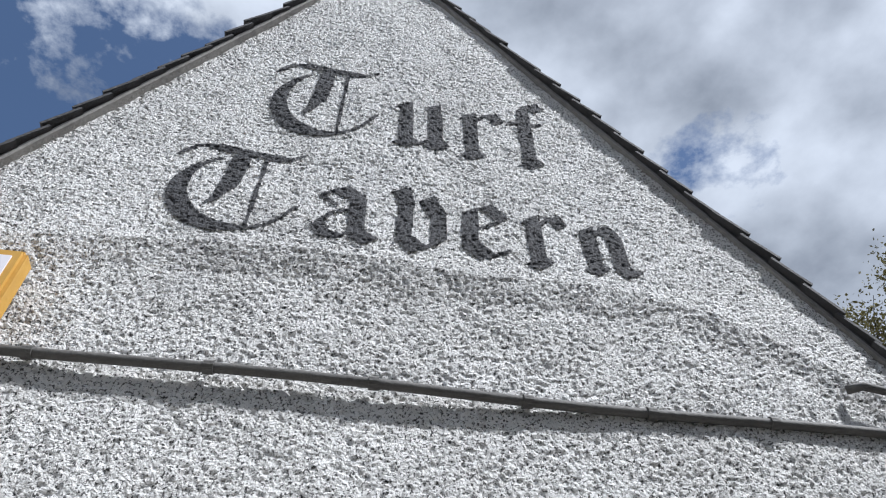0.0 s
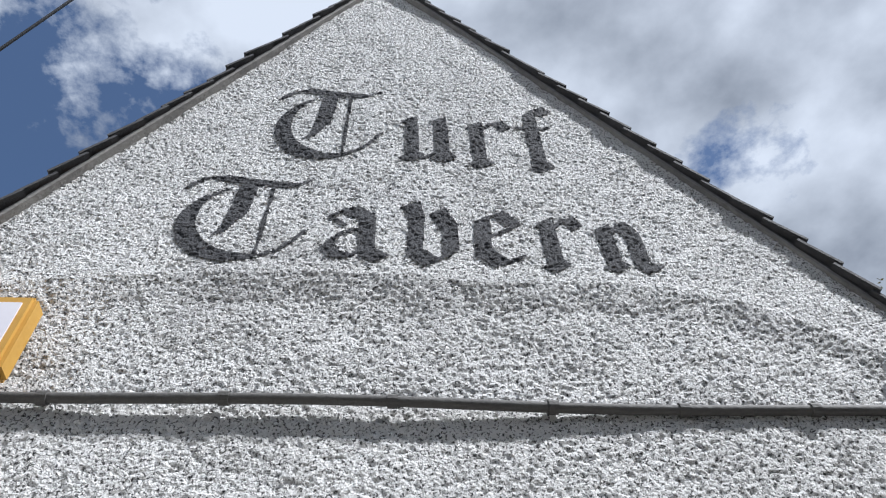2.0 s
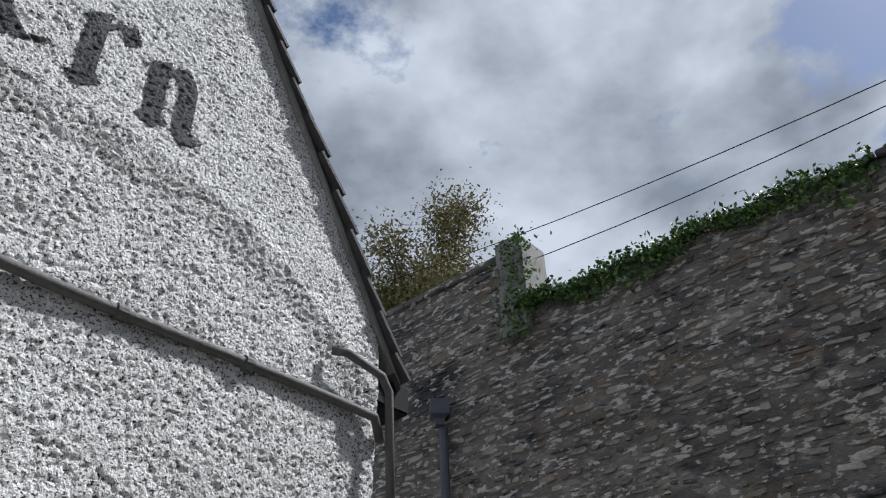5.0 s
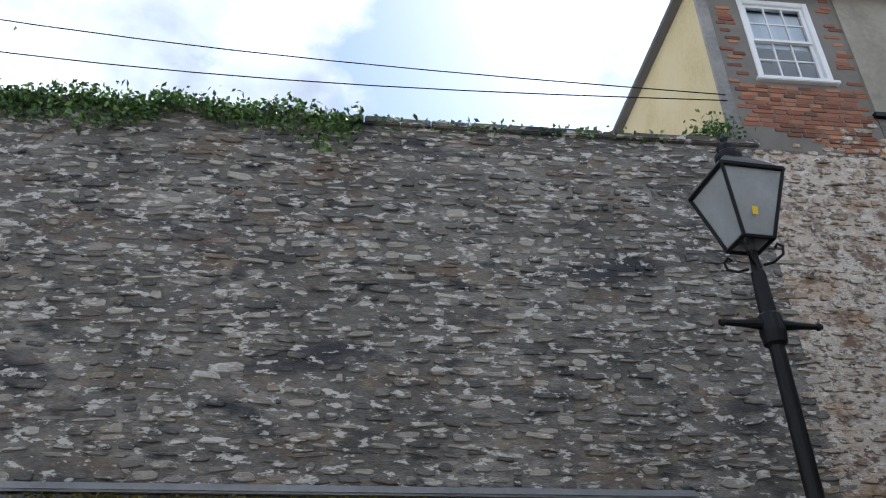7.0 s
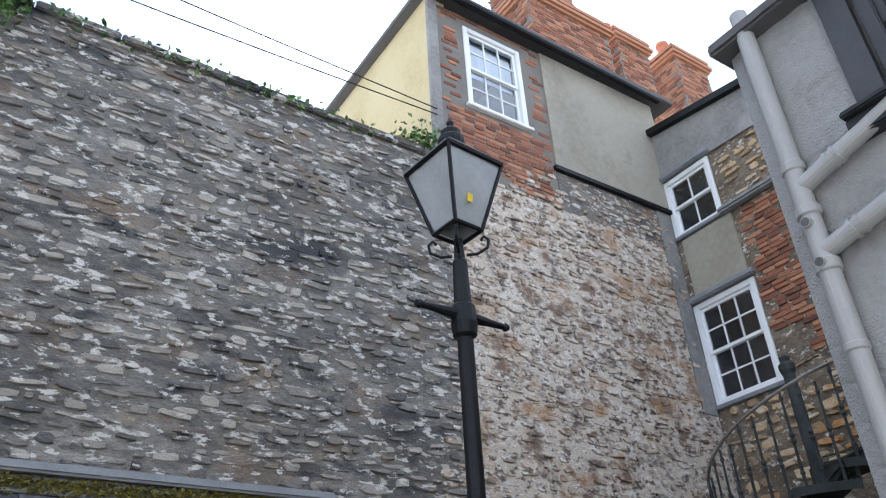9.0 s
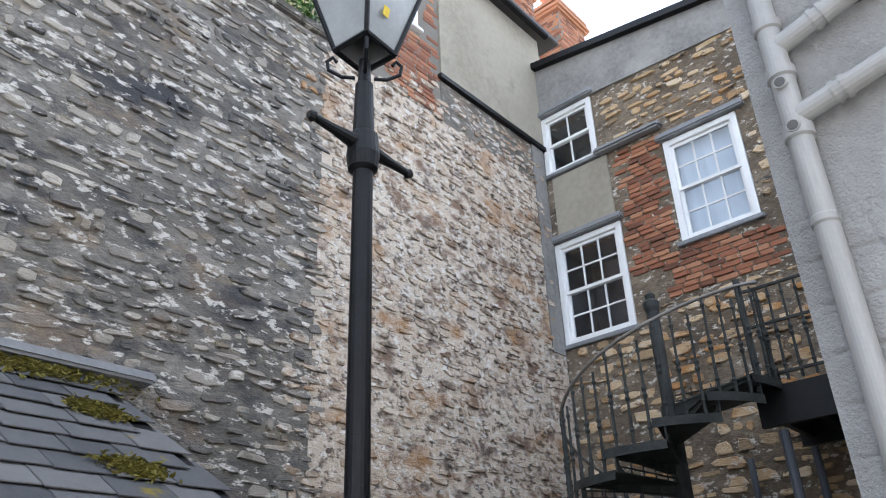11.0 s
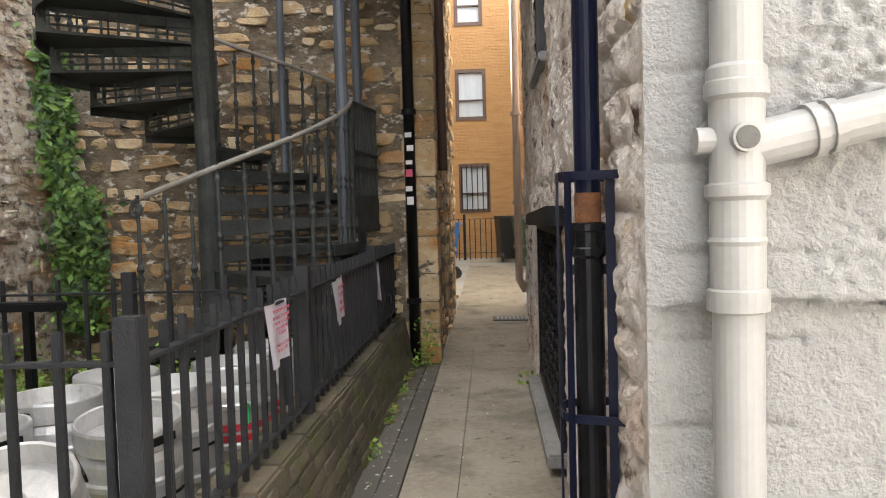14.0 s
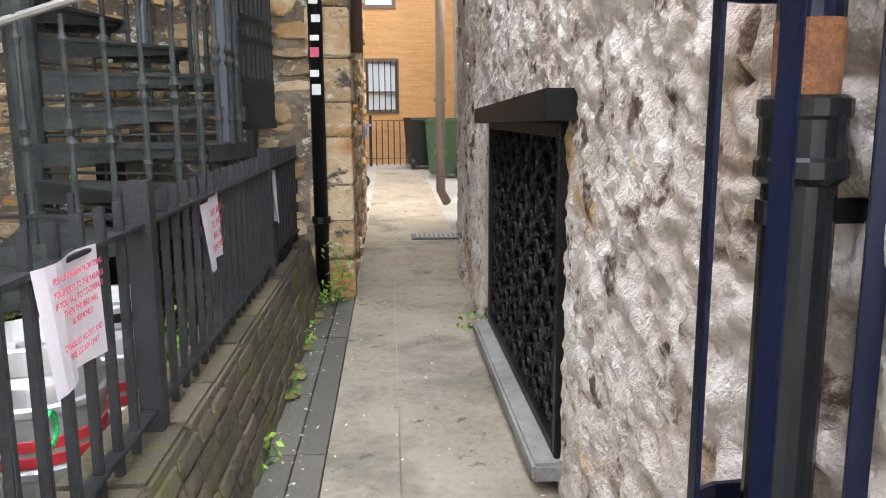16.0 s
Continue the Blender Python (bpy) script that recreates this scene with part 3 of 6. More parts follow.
masonry(wall_e, F_WALL2, 4.4, 8.9, (0.06, 0.14), (0.1, 0.32), 0.03, 6, M_YARD, M_YARD, lambda u, v, a, b: v + b < 7.95 + 0.3 * max(0.0, u - 0.1) and v + b < 8.5 and u + a < 4.38)
rng = random.Random(8)
y = 5.7
while y > -4.0:
    ln = rng.uniform(0.35, 0.7)
    part("coping_stone", B(WALL_X - 0.06, WALL_X + 0.62, y - ln + 0.01, y, stone_top(y) - 0.03, stone_top(y) + 0.05 + rng.uniform(0, 0.03), bevel=0.015), M_MORTAR, wall_e)
    y -= ln
y = 21.5
while y > 6.0:
    ln = rng.uniform(0.4, 0.8)
    part("coping_stone", B(WALL_X - 0.06, WALL_X + 0.62, y - ln + 0.01, y, 9.06, 9.17 + rng.uniform(0, 0.03), bevel=0.015), M_MORTAR, wall_e)
    y -= ln
part("pier", B(WALL_X - 0.12, WALL_X + 0.6, 5.45, 5.95, 7.6, 9.35, bevel=0.03), M_CEMENT, wall_e)

# ---- the brick and render house on the wall ----
house = thing("house", pose(WALL_X, -4.1, 7.9), "red brick and cream render upper storey on a rubble wall", "house")


def hx(x0, x1, y0, y1, z0, z1, bevel=0.0):
    return B(x0 - WALL_X, x1 - WALL_X, y0 + 4.1, y1 + 4.1, z0 - 7.9, z1 - 7.9, bevel=bevel)


HF = basis((0, 0, 0), (0, -1, 0), (0, 0, 1), (-1, 0, 0))
bm = bmesh.new()
pierced(bm, [0.0, 2.1], [0.0, 3.0], [(0.6, 1.68, 1.24, 2.8)], HF, 0.3)
brick_face = part("brick_front", bm, M_BMORTAR, house)
part("render_front", hx(WALL_X - 0.03, WALL_X + 0.3, -8.75, -6.2, 8.6, 10.9), M_RENDER, house)
part("gable_end", hx(WALL_X + 0.02, 14.6, -4.4, -4.09, 7.8, 11.0), M_YELLOW, house)
part("corner_strip", hx(WALL_X - 0.04, WALL_X + 0.02, -4.22, -4.06, 7.95, 10.95), M_CEMENT, house)
part("string_course", hx(WALL_X - 0.07, WALL_X + 0.02, -8.7, -6.15, 8.53, 8.6), M_IRON, house)
part("roof", hx(WALL_X - 0.2, 14.8, -9.2, -3.95, 11.0, 11.12, bevel=0.02), M_ROOF, house)
part("gutter", tube(bmesh.new(), [(-0.24, 0.2, 3.02), (-0.24, -4.6, 2.95)], 0.065), M_IRON, house)
part("wall_back", hx(13.9, 14.5, -9.0, -4.4, 5.0, 11.0), M_YELLOW, house)
masonry(house, basis((WALL_X, -4.1, 7.9), (0, -1, 0), (0, 0, 1), (-1, 0, 0)), 2.1, 2.95, (0.075, 0.075), (0.2, 0.24), 0.014, 21, M_BRICK, M_BRICK_P, lambda u, v, a, b: u - a > 0.12 and u + a < 2.12 and v > 0.5 - 0.3 * u and not (0.52 < u + a and u - a < 1.76 and 1.16 < v + b and v - b < 2.86), near=(1.0, 1.5), piece="brick", square=1.0, gap=0.01)
hwin = sash_window("window_1", basis((WALL_X, -4.7, 9.14), (0, -1, 0), (0, 0, 1), (-1, 0, 0)), 1.08, 1.56, 3, 4, "white sash window with eight panes in red brick", M_WOODW, blind=0.5)

tagged(mesh_object("wall_rear_block", B(10.0, 14.4, -14.6, -9.22, -0.1, 11.0), M_RENDER), "plain rendered rear wing below the chimneys", "wall", kind="structure")

# ---- chimneys behind the roof ----
def chimney(name, x, y, z0, z1, w, d, label, pots):
    c = thing(name, pose(x, y, z0), label, "chimney", "brick chimneys")
    h = z1 - z0
    part("core", B(-w / 2 + 0.012, w / 2 - 0.012, -d / 2 + 0.012, d / 2 - 0.012, 0, h), M_BMORTAR, c)
    for o, u, ww in (((-w / 2, d / 2, 0), (0, -1, 0), d), ((w / 2, -d / 2, 0), (0, 1, 0), d), ((w / 2, d / 2, 0), (-1, 0, 0), w)):
        n = Vector(u).cross(Vector((0, 0, 1)))
        masonry(c, basis((x + o[0] + n.x * -0.012, y + o[1] + n.y * -0.012, z0), u, (0, 0, 1), tuple(n)), ww, h - 0.2, (0.075, 0.075), (0.2, 0.24), 0.018, 31, M_BRICK, M_BRICK_P, lambda uu, v, a, b, ww=ww: uu - a > -0.06 and uu + a < ww + 0.06, piece="brick", square=1.0, gap=0.01)
    for k, e in ((0.28, 0.05), (0.2, 0.1), (0.0, 0.06)):
        part("cap_course", B(-w / 2 - e, w / 2 + e, -d / 2 - e, d / 2 + e, h - k, h - k + 0.09), M_BRICK, c)
    for px in pots:
        part("chimney_pot", lathe(bmesh.new(), [(0.16, h), (0.15, h + 0.1), (0.12, h + 0.15), (0.13, h + 0.55), (0.16, h + 0.58), (0.16, h + 0.66), (0.1, h + 0.66)], 0, px), M_TCOTTA, c)
    return c


chimney("chimney", 11.5, -8.3, 14.4, 17.0, 1.1, 1.5, "massive red brick chimney stack with a stepped base", (-0.4, 0.4))
chimney("chimney", 11.5, -10.9, 11.0, 15.2, 0.9, 1.05, "red brick chimney stack with a weathered cap and pots", (-0.25, 0.25))
chimney("chimney", 11.5, -13.1, 11.0, 15.75, 0.9, 1.25, "orange brick chimney stack with two clay pots", (-0.3, 0.3))
chimney("chimney", 11.45, -8.5, 10.9, 14.5, 1.5, 2.3, "broad weathered red brick base below the chimney stack", ())

# ---- the stone house at the end of the yard ----
back = thing("wall_south", Matrix(), "ochre rubble house wall with patches of brick and render", "wall", kind="structure")
F_BACK = basis((WALL_X, BACK_Y, 0), (-1, 0, 0), (0, 0, 1), (0, 1, 0))
B_HOLES = [(0.0, 1.1, 5.33, 6.9), (0.0, 0.93, 8.06, 9.15), (1.88, 2.92, 6.22, 7.78)]
bm = bmesh.new()
pierced(bm, [0.0, 3.55], [-0.1, 9.5], B_HOLES, F_BACK, 0.4)
prism(bm, [(0, 9.5), (3.55, 9.5), (3.55, 9.55), (0, 10.15)], F_BACK @ Matrix.Diagonal((1, 1, -0.4, 1)))
part("core", bm, M_OMORTAR, back)


def clear(holes, e=0.03):
    return lambda u, v, a, b: not any(h[0] - e < u + a and u - a < h[1] + e and h[2] - e < v + b and v - b < h[3] + e for h in holes)


B_PATCH = [(1.05, 1.9, 6.0, 8.0), (1.5, 3.2, 5.55, 6.2), (0.1, 1.05, 6.95, 8.0), (0.0, 3.6, 9.2, 10.3)]
ok_b = clear(B_HOLES + B_PATCH)
masonry(back, F_BACK, 3.55, 9.25, (0.07, 0.2), (0.14, 0.42), 0.04, 41, M_OCHRE, M_OCHRE_P, lambda u, v, a, b: ok_b(u, v, a, b) and u + a < 3.4 and u - a > 0, near=(1.6, 4.2), limit=260)
masonry(back, F_BACK, 3.3, 8.0, (0.075, 0.075), (0.2, 0.24), 0.03, 42, M_BRICK, M_BRICK_P, lambda u, v, a, b: (1.08 < u - a and u + a < 1.9 and 6.0 < v < 7.98) or (1.5 < u - a and u + a < 3.2 and 5.57 < v < 6.14 - 0.1 * math.sin(u * 5)), near=(1.5, 7.0), piece="brick", square=1.0, gap=0.01, limit=120)
part("render_patch", B(WALL_X - 1.05, WALL_X - 0.12, BACK_Y, BACK_Y + 0.035, 6.98, 7.98), M_RENDER, back)
bm = bmesh.new()
prism(bm, [(0.0, 9.2), (3.55, 9.0), (3.55, 9.56), (0, 10.16)], F_BACK @ Matrix.Diagonal((1, 1, 0.035, 1)))
part("render_top", bm, M_CEMENT, back)
part("corner_render", B(WALL_X - 0.02, WALL_X + 0.03, BACK_Y + 0.04, BACK_Y + 0.34, 5.2, 10.1), M_CEMENT, back)
bm = bmesh.new()
prism(bm, [(-0.1, 10.14), (3.6, 9.53), (3.6, 9.64), (-0.1, 10.26)], F_BACK @ Matrix.Translation((0, 0, -0.5)) @ Matrix.Diagonal((1, 1, 0.64, 1)))
part("eaves", bm, M_IRON, back)
for (u0, u1, z) in ((0.9, 1.95, 8.0),):
    part("lead_hood", B(WALL_X - u1, WALL_X - u0, BACK_Y, BACK_Y + 0.16, z, z + 0.09, bevel=0.03), M_LEAD, back)
for (u0, u1, z) in ((1.82, 3.05, 7.78), (-0.02, 1.0, 9.15), (0.0, 1.15, 6.9)):
    part("lintel", B(WALL_X - u1, WALL_X - u0, BACK_Y - 0.02, BACK_Y + 0.1, z + 0.005, z + 0.1, bevel=0.02), M_LEAD, back)


def back_window(name, u, z, w, h, cols, rows, label, blind):
    return sash_window(name, basis((WALL_X - u, BACK_Y, z), (-1, 0, 0), (0, 0, 1), (0, 1, 0)), w, h, cols, rows, label, M_WOODW, blind=blind, sill=M_LEAD)


back_window("window_2", 0.01, 5.34, 1.08, 1.55, 3, 4, "white twelve pane sash window with dark room behind", 0)
back_window("window_3", 0.01, 8.07, 0.91, 1.07, 2, 2, "small white four pane sash window under the eaves", 0)
back_window("window_4", 1.89, 6.23, 1.02, 1.54, 3, 4, "white sash window with obscured pale panes", 0.95)

quoin_wall = thing("wall_passage", Matrix(), "squared stone corner and side wall of the alley passage", "wall", kind="structure")
part("core", B(5.99, 6.4, -12.5, BACK_Y - 0.4, -0.1, 9.5), M_OMORTAR, quoin_wall)
part("core", B(5.99, 6.0, BACK_Y - 0.4, BACK_Y, -0.1, 9.5), M_OMORTAR, quoin_wall)
rng = random.Random(9)
z = 0.0
k = 0
while z < 9.2:
    h = rng.uniform(0.24, 0.36)
    a, b = ((0.2, 0.42) if k % 2 else (0.3, 0.22))
    part("quoin", B(5.965, 5.97 + a, BACK_Y - b, BACK_Y + 0.03, z + 0.006, z + h - 0.006, bevel=0.012), M_OCHRE_P, quoin_wall)
    z += h
    k += 1
masonry(quoin_wall, basis((5.99, BACK_Y - 0.4, 0), (0, -1, 0), (0, 0, 1), (-1, 0, 0)), 3.4, 6.0, (0.1, 0.22), (0.2, 0.5), 0.03, 44, M_OCHRE, M_OCHRE_P, lambda u, v, a, b: u - a > 0)

# ---- white building on the corner ----
white = thing("wall_west_building", Matrix(), "white painted corner building with pebbledash and rough plaster", "wall", kind="structure")
W_HOLE = [(0.78, 2.4, 4.68, 5.42)]
FW = basis((LANE_X, WHITE_Y, 0), (-1, 0, 0), (0, 0, 1), (0, 1, 0))
bm = bmesh.new()
pierced(bm, [0.14, 11.0], [-0.1, 5.5], W_HOLE, FW @ Matrix.Translation((0, 0, -0.06)), 0.3)
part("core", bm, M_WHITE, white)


def white_h(u, v):
    h = 0.004 * bumps(u, v, 9, 3) + 0.005 * (bumps(u, v, 2.1, 4) - 0.5) + 0.006 * bumps(u, v, 32, 5)
    dash = (u > 0.36 + 0.02 * np.sin(v * 7)) & (v < 4.3)
    row = np.floor(v / 0.213)
    bed = np.abs(v / 0.213 - row - 0.5 + 0.05 * (bumps(u, v, 5, 8) - 0.5)) * 2
    perp = np.abs(((u + 0.19 * (row % 2)) / 0.38) % 1 - 0.5) * 2
    blocks = 0.014 * np.clip((1 - bed) / 0.16, 0, 1) * np.clip((1 - perp) / 0.09, 0, 1)
    pit = np.clip((bumps(u, v * 1.3, 42, 6) - 0.22) / 0.3, 0, 1)
    worn = np.where(v > 1.14, 1.0, 0.45) * (0.55 + 0.45 * np.clip((bumps(u, v, 1.6, 9) - 0.3) * 4, 0, 1))
    h = np.where(dash, h + 0.006 + worn * (0.018 * pit + 0.008 * bumps(u, v, 70, 7)), h + blocks)
    ledge = (v < 1.14 + 0.012 * np.sin(u * 5) + 0.014 * bumps(u, v, 11, 10))
    return np.where(ledge, h - 0.045, h) * np.clip(u / 0.08, 0.0, 1.0)


hole_w = lambda u, v: ~((u > 0.76) & (u < 2.42) & (v > 4.66) & (v < 5.44))
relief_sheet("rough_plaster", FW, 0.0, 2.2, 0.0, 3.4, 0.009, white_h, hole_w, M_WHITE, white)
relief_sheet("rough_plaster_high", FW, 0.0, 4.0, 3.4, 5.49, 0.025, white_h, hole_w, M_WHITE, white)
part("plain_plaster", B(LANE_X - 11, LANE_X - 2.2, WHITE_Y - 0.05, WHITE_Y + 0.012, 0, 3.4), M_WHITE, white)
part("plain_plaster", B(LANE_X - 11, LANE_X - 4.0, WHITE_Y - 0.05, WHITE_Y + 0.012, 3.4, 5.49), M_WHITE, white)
part("fascia", B(LANE_X - 8, LANE_X - 0.55, WHITE_Y + 0.02, WHITE_Y + 0.13, 4.38, 4.5, bevel=0.01), M_GREYIRON, white)
part("fascia_lip", B(LANE_X - 8, LANE_X - 0.55, WHITE_Y + 0.02, WHITE_Y + 0.17, 4.5, 4.54, bevel=0.01), M_GREYIRON, white)
part("eaves", B(LANE_X - 11, LANE_X + 0.06, -9.0, WHITE_Y + 0.16, 5.5, 5.6, bevel=0.02), M_ROOF, white)
part("corner_board", B(LANE_X - 0.78, LANE_X - 0.62, WHITE_Y + 0.0, WHITE_Y + 0.05, 4.56, 5.48), M_BLACKW, white)
sash_window("window_5", basis((LANE_X - 0.8, WHITE_Y, 4.7), (-1, 0, 0), (0, 0, 1), (0, 1, 0)), 1.58, 0.72, 5, 2, "black framed casement window under the white eaves", M_BLACKW, bar=0.03, sill=False)

lane = thing("wall_lane", Matrix(), "limewashed pinkish rubble wall along the alley", "wall", kind="structure")
G0, G1, GZ0, GZ1 = 2.13, 3.99, 0.12, 1.3
FL = basis((LANE_X, WHITE_Y, 0), (0, -1, 0), (0, 0, 1), (1, 0, 0))
bm = bmesh.new()
pierced(bm, [0.2, 6.0], [-0.1, 5.48], [(G0, G1, GZ0, GZ1), (2.9, 3.9, 2.35, 3.5)], FL @ Matrix.Translation((0, 0, -0.09)), 0.3)
part("core", bm, M_PINK, lane)


def rubble(u, v, cw, ch, seed):
    """Irregular courses of stones: the distance to the nearest joint and a random value of each stone."""
    table = np.random.RandomState(seed).rand(512)
    vv = v + 0.10 * (bumps(u, v, 2.4, seed + 1) - 0.5) + 0.03 * (bumps(u, v, 9, seed + 2) - 0.5)
    row = np.floor(vv / ch).astype(int)
    wide = cw * (0.7 + 0.7 * table[(row * 7) % 512])
    uu = u + 0.10 * (bumps(u, v, 3.1, seed + 3) - 0.5) + 0.03 * (bumps(u, v, 10, seed + 4) - 0.5) + table[(row * 13 + 5) % 512]
    col = np.floor(uu / wide).astype(int)
    fu, fv = uu / wide - col, vv / ch - row
    edge = np.minimum(np.minimum(fu, 1 - fu) * wide, np.minimum(fv, 1 - fv) * ch)
    return edge, table[(row * 31 + col * 17) % 512]


def lane_h(u, v):
    calm = np.clip(np.maximum(np.maximum(G0 - u, u - G1), np.maximum(GZ0 - v, v - GZ1)) / 0.3, 0.12, 1)
    edge, rnd = rubble(u, v, 0.24, 0.155, 61)
    bare = np.clip(1.0 - (u - 0.75) / 0.5, 0.25, 1.0) * (0.35 + 0.65 * np.clip((bumps(u, v, 1.9, 17) - 0.25) * 3, 0, 1))
    face = np.clip(edge / 0.03, 0, 1) ** 0.6
    stones = bare * (0.042 * face * (0.45 + 0.55 * rnd) - 0.03)
    rough = 0.02 * (bumps(u, v, 3.5, 11) - 0.5) + 0.026 * (bumps(u, v, 9, 12) - 0.5) + 0.02 * bumps(u, v, 18, 13) ** 1.5
    grit = 0.014 * bumps(u, v, 44, 14) + 0.012 * bumps(u, v, 26, 18)
    return np.clip(u / 0.14, 0.0, 1.0) * (-0.02 + calm * (stones + rough) + grit)


hole_l = lambda u, v: ~((u > G0 - 0.01) & (u < G1 + 0.01) & (v > GZ0) & (v < GZ1 + 0.02)) & ~((u > 2.9) & (u < 3.9) & (v > 2.35) & (v < 3.5))
relief_sheet("rough_limewash", FL, 0.0, 6.0, 0.0, 3.2, 0.012, lane_h, hole_l, M_PINK, lane)
relief_sheet("rough_limewash_high", FL, 0.0, 6.0, 3.2, 5.48, 0.05, lane_h, hole_l, M_PINK, lane)
FL2 = basis((LANE_X, WHITE_Y - 6.0, 0), (-0.09, -0.996, 0), (0, 0, 1), (0.996, -0.09, 0))
relief_sheet("rough_limewash_far", FL2, 0.0, 2.9, 0.0, 5.48, 0.03, lane_h, lambda u, v: u > -1, M_PINK, lane)
bm = bmesh.new()
prism(bm, [(0, -0.1), (2.9, -0.1), (2.9, 5.48), (0, 5.48)], FL2 @ Matrix.Translation((0, 0, -0.09)) @ Matrix.Diagonal((1, 1, -0.3, 1)))
part("core", bm, M_PINK, lane)
sash_window("window_6", basis((LANE_X - 0.02, WHITE_Y - 2.9, 2.35), (0, -1, 0), (0, 0, 1), (1, 0, 0)), 1.0, 1.15, 3, 4, "dark framed window above a projecting sill in limewashed wall", M_BLACKW, sill=M_LEAD)

# ---- the gabled tavern ----
tavern = thing("wall_gable", Matrix(), "white pebbledashed gable end with painted black lettering", "wall", kind="structure")
AX, AZ, EL, ER, EZ = 0.87, 8.94, -1.56, 3.7, 4.1
FG = basis((0, GABLE_Y, 0), (1, 0, 0), (0, 0, 1), (0, -1, 0))
bm = bmesh.new()
prism(bm, [(EL, -0.1), (ER, -0.1), (ER, EZ), (AX, AZ), (EL, EZ)], FG @ Matrix.Translation((0, 0, -0.02)) @ Matrix.Diagonal((1, 1, -0.4, 1)))
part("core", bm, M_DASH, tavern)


def arch_line(u):
    return 4.54 - 0.32 * np.clip(np.abs(u - 0.9) / 2.3, 0, 1.2) ** 4 - 0.02 * u + 0.02 * np.sin(u * 3.1)


def gable_h(u, v):
    h = 0.05 * (bumps(u, v, 0.8, 21) - 0.5) + 0.012 * bumps(u, v, 6, 22)
    pebble = 0.003 * bumps(u, v, 25, 23) + 0.0095 * np.clip((bumps(u, v * 1.25, 74, 24) - 0.2) / 0.26, 0, 1)
    d = v - arch_line(u)
    fade = 0.55 + 0.45 * bumps(u, v * 0.1, 1.3, 25)
    swell = fade * np.where(d > 0, 0.035 * np.exp(-np.clip(d, 0, 9) / 0.25), 0.035 * np.clip(1 + d / 0.2, 0, 1))
    d2 = v - 3.42 - 0.03 * np.sin(u * 2)
    swell2 = fade * np.where(d2 > 0, 0.002 * np.exp(-np.clip(d2, 0, 9) / 0.15), 0.002 * np.clip(1 + d2 / 0.5, 0, 1))
    return h + pebble + swell + swell2


SL = (AZ - EZ) / (AX - EL)
SR = (AZ - EZ) / (ER - AX)
under_roof = lambda u, v: (v < EZ + (u - EL) * SL) & (v < EZ + (ER - u) * SR) & (u > EL) & (u < ER)
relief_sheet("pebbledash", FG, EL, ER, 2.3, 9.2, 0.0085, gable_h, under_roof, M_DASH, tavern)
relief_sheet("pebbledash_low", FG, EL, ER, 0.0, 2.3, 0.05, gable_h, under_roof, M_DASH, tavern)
part("side_wall", B(ER - 0.3, ER - 0.02, GABLE_Y + 0.4, 11.0, -0.1, 3.95), M_DASH, tavern)
part("side_wall", B(EL + 0.02, EL + 0.3, GABLE_Y + 0.4, 11.0, -0.1, 3.95), M_DASH, tavern)
part("end_wall", B(EL + 0.02, ER - 0.02, 11.0, 11.3, -0.1, 3.95), M_DASH, tavern)
roof = thing("roof", Matrix(), "steep dark tiled roof with a ragged mortared verge", "roof", kind="structure")
for s, ex in ((-1, EL), (1, ER)):
    bm = bmesh.new()
    k = SL if s < 0 else SR
    e = ex + s * 0.16
    ez = EZ - 0.16 * k
    prism(bm, [(AX, AZ + 0.02), (e, ez + 0.02), (e, ez + 0.07), (AX, AZ + 0.08)], FG @ Matrix.Translation((0, 0, 0.05)) @ Matrix.Diagonal((1, 1, -8.3, 1)))
    part("roof_slope", bm, M_ROOF, roof)
    ln = math.hypot(AX - e, AZ - ez)
    rng = random.Random(12 + s)
    d = 0.0
    while d < ln:
        t0, t1 = d / ln, min(1.0, (d + 0.27) / ln)
        p = lambda t, o: (AX + (e - AX) * t + s * 0.8 * o, AZ + (ez - AZ) * t + o * 0.5 + 0.05)
        lift = 0.03 + rng.uniform(0, 0.03)
        bm = bmesh.new()
        prism(bm, [p(t0, 0.0), p(t1, lift), p(t1, lift + 0.02), p(t0, 0.022)], FG @ Matrix.Translation((0, 0, 0.075 + rng.uniform(0, 0.025))) @ Matrix.Diagonal((1, 1, -0.5, 1)))
        part("verge_tile", bm, M_ROOF, roof)
        d += 0.24
    bm = bmesh.new()
    prism(bm, [(AX, AZ - 0.01), (e - s * 0.12, ez + 0.12 * k - 0.01), (e, ez + 0.04), (AX, AZ + 0.04)], FG @ Matrix.Translation((0, 0, 0.052)) @ Matrix.Diagonal((1, 1, -0.08, 1)))
    part("verge_mortar", bm, M_CEMENT, roof)

part("eaves_box", B(ER - 0.02, ER + 0.26, GABLE_Y - 0.02, 10.9, EZ - 0.36, EZ - 0.2, bevel=0.01), M_IRON, roof)

# ---- walls and distance that close the place, and an unseen sun block ----
# Added wall, hidden from the camera, keeps direct sun off the alley end.
tagged(mesh_object("wall_alley_east", B(7.45, 7.75, -20.9, -12.6, -0.1, 7.0), M_RENDER), "unseen plain wall added to shade the end of the alley", "wall", kind="structure")
tagged(mesh_object("wall_lane_end", B(3.9, 4.2, -21.0, -12.3, -0.1, 6.5), M_RENDER), "plain rendered wall behind the bins", "wall", kind="structure")
tagged(mesh_object("wall_lane_far", B(-9.0, -8.7, -3.4, 14, 0, 6.5), M_RENDER), "plain rendered wall across the lane", "wall", kind="structure")
orange = thing("apartment_building", pose(6.0, -21.0, 0.0), "orange brick building with brown framed windows beyond the alley", "building")
bm = bmesh.new()
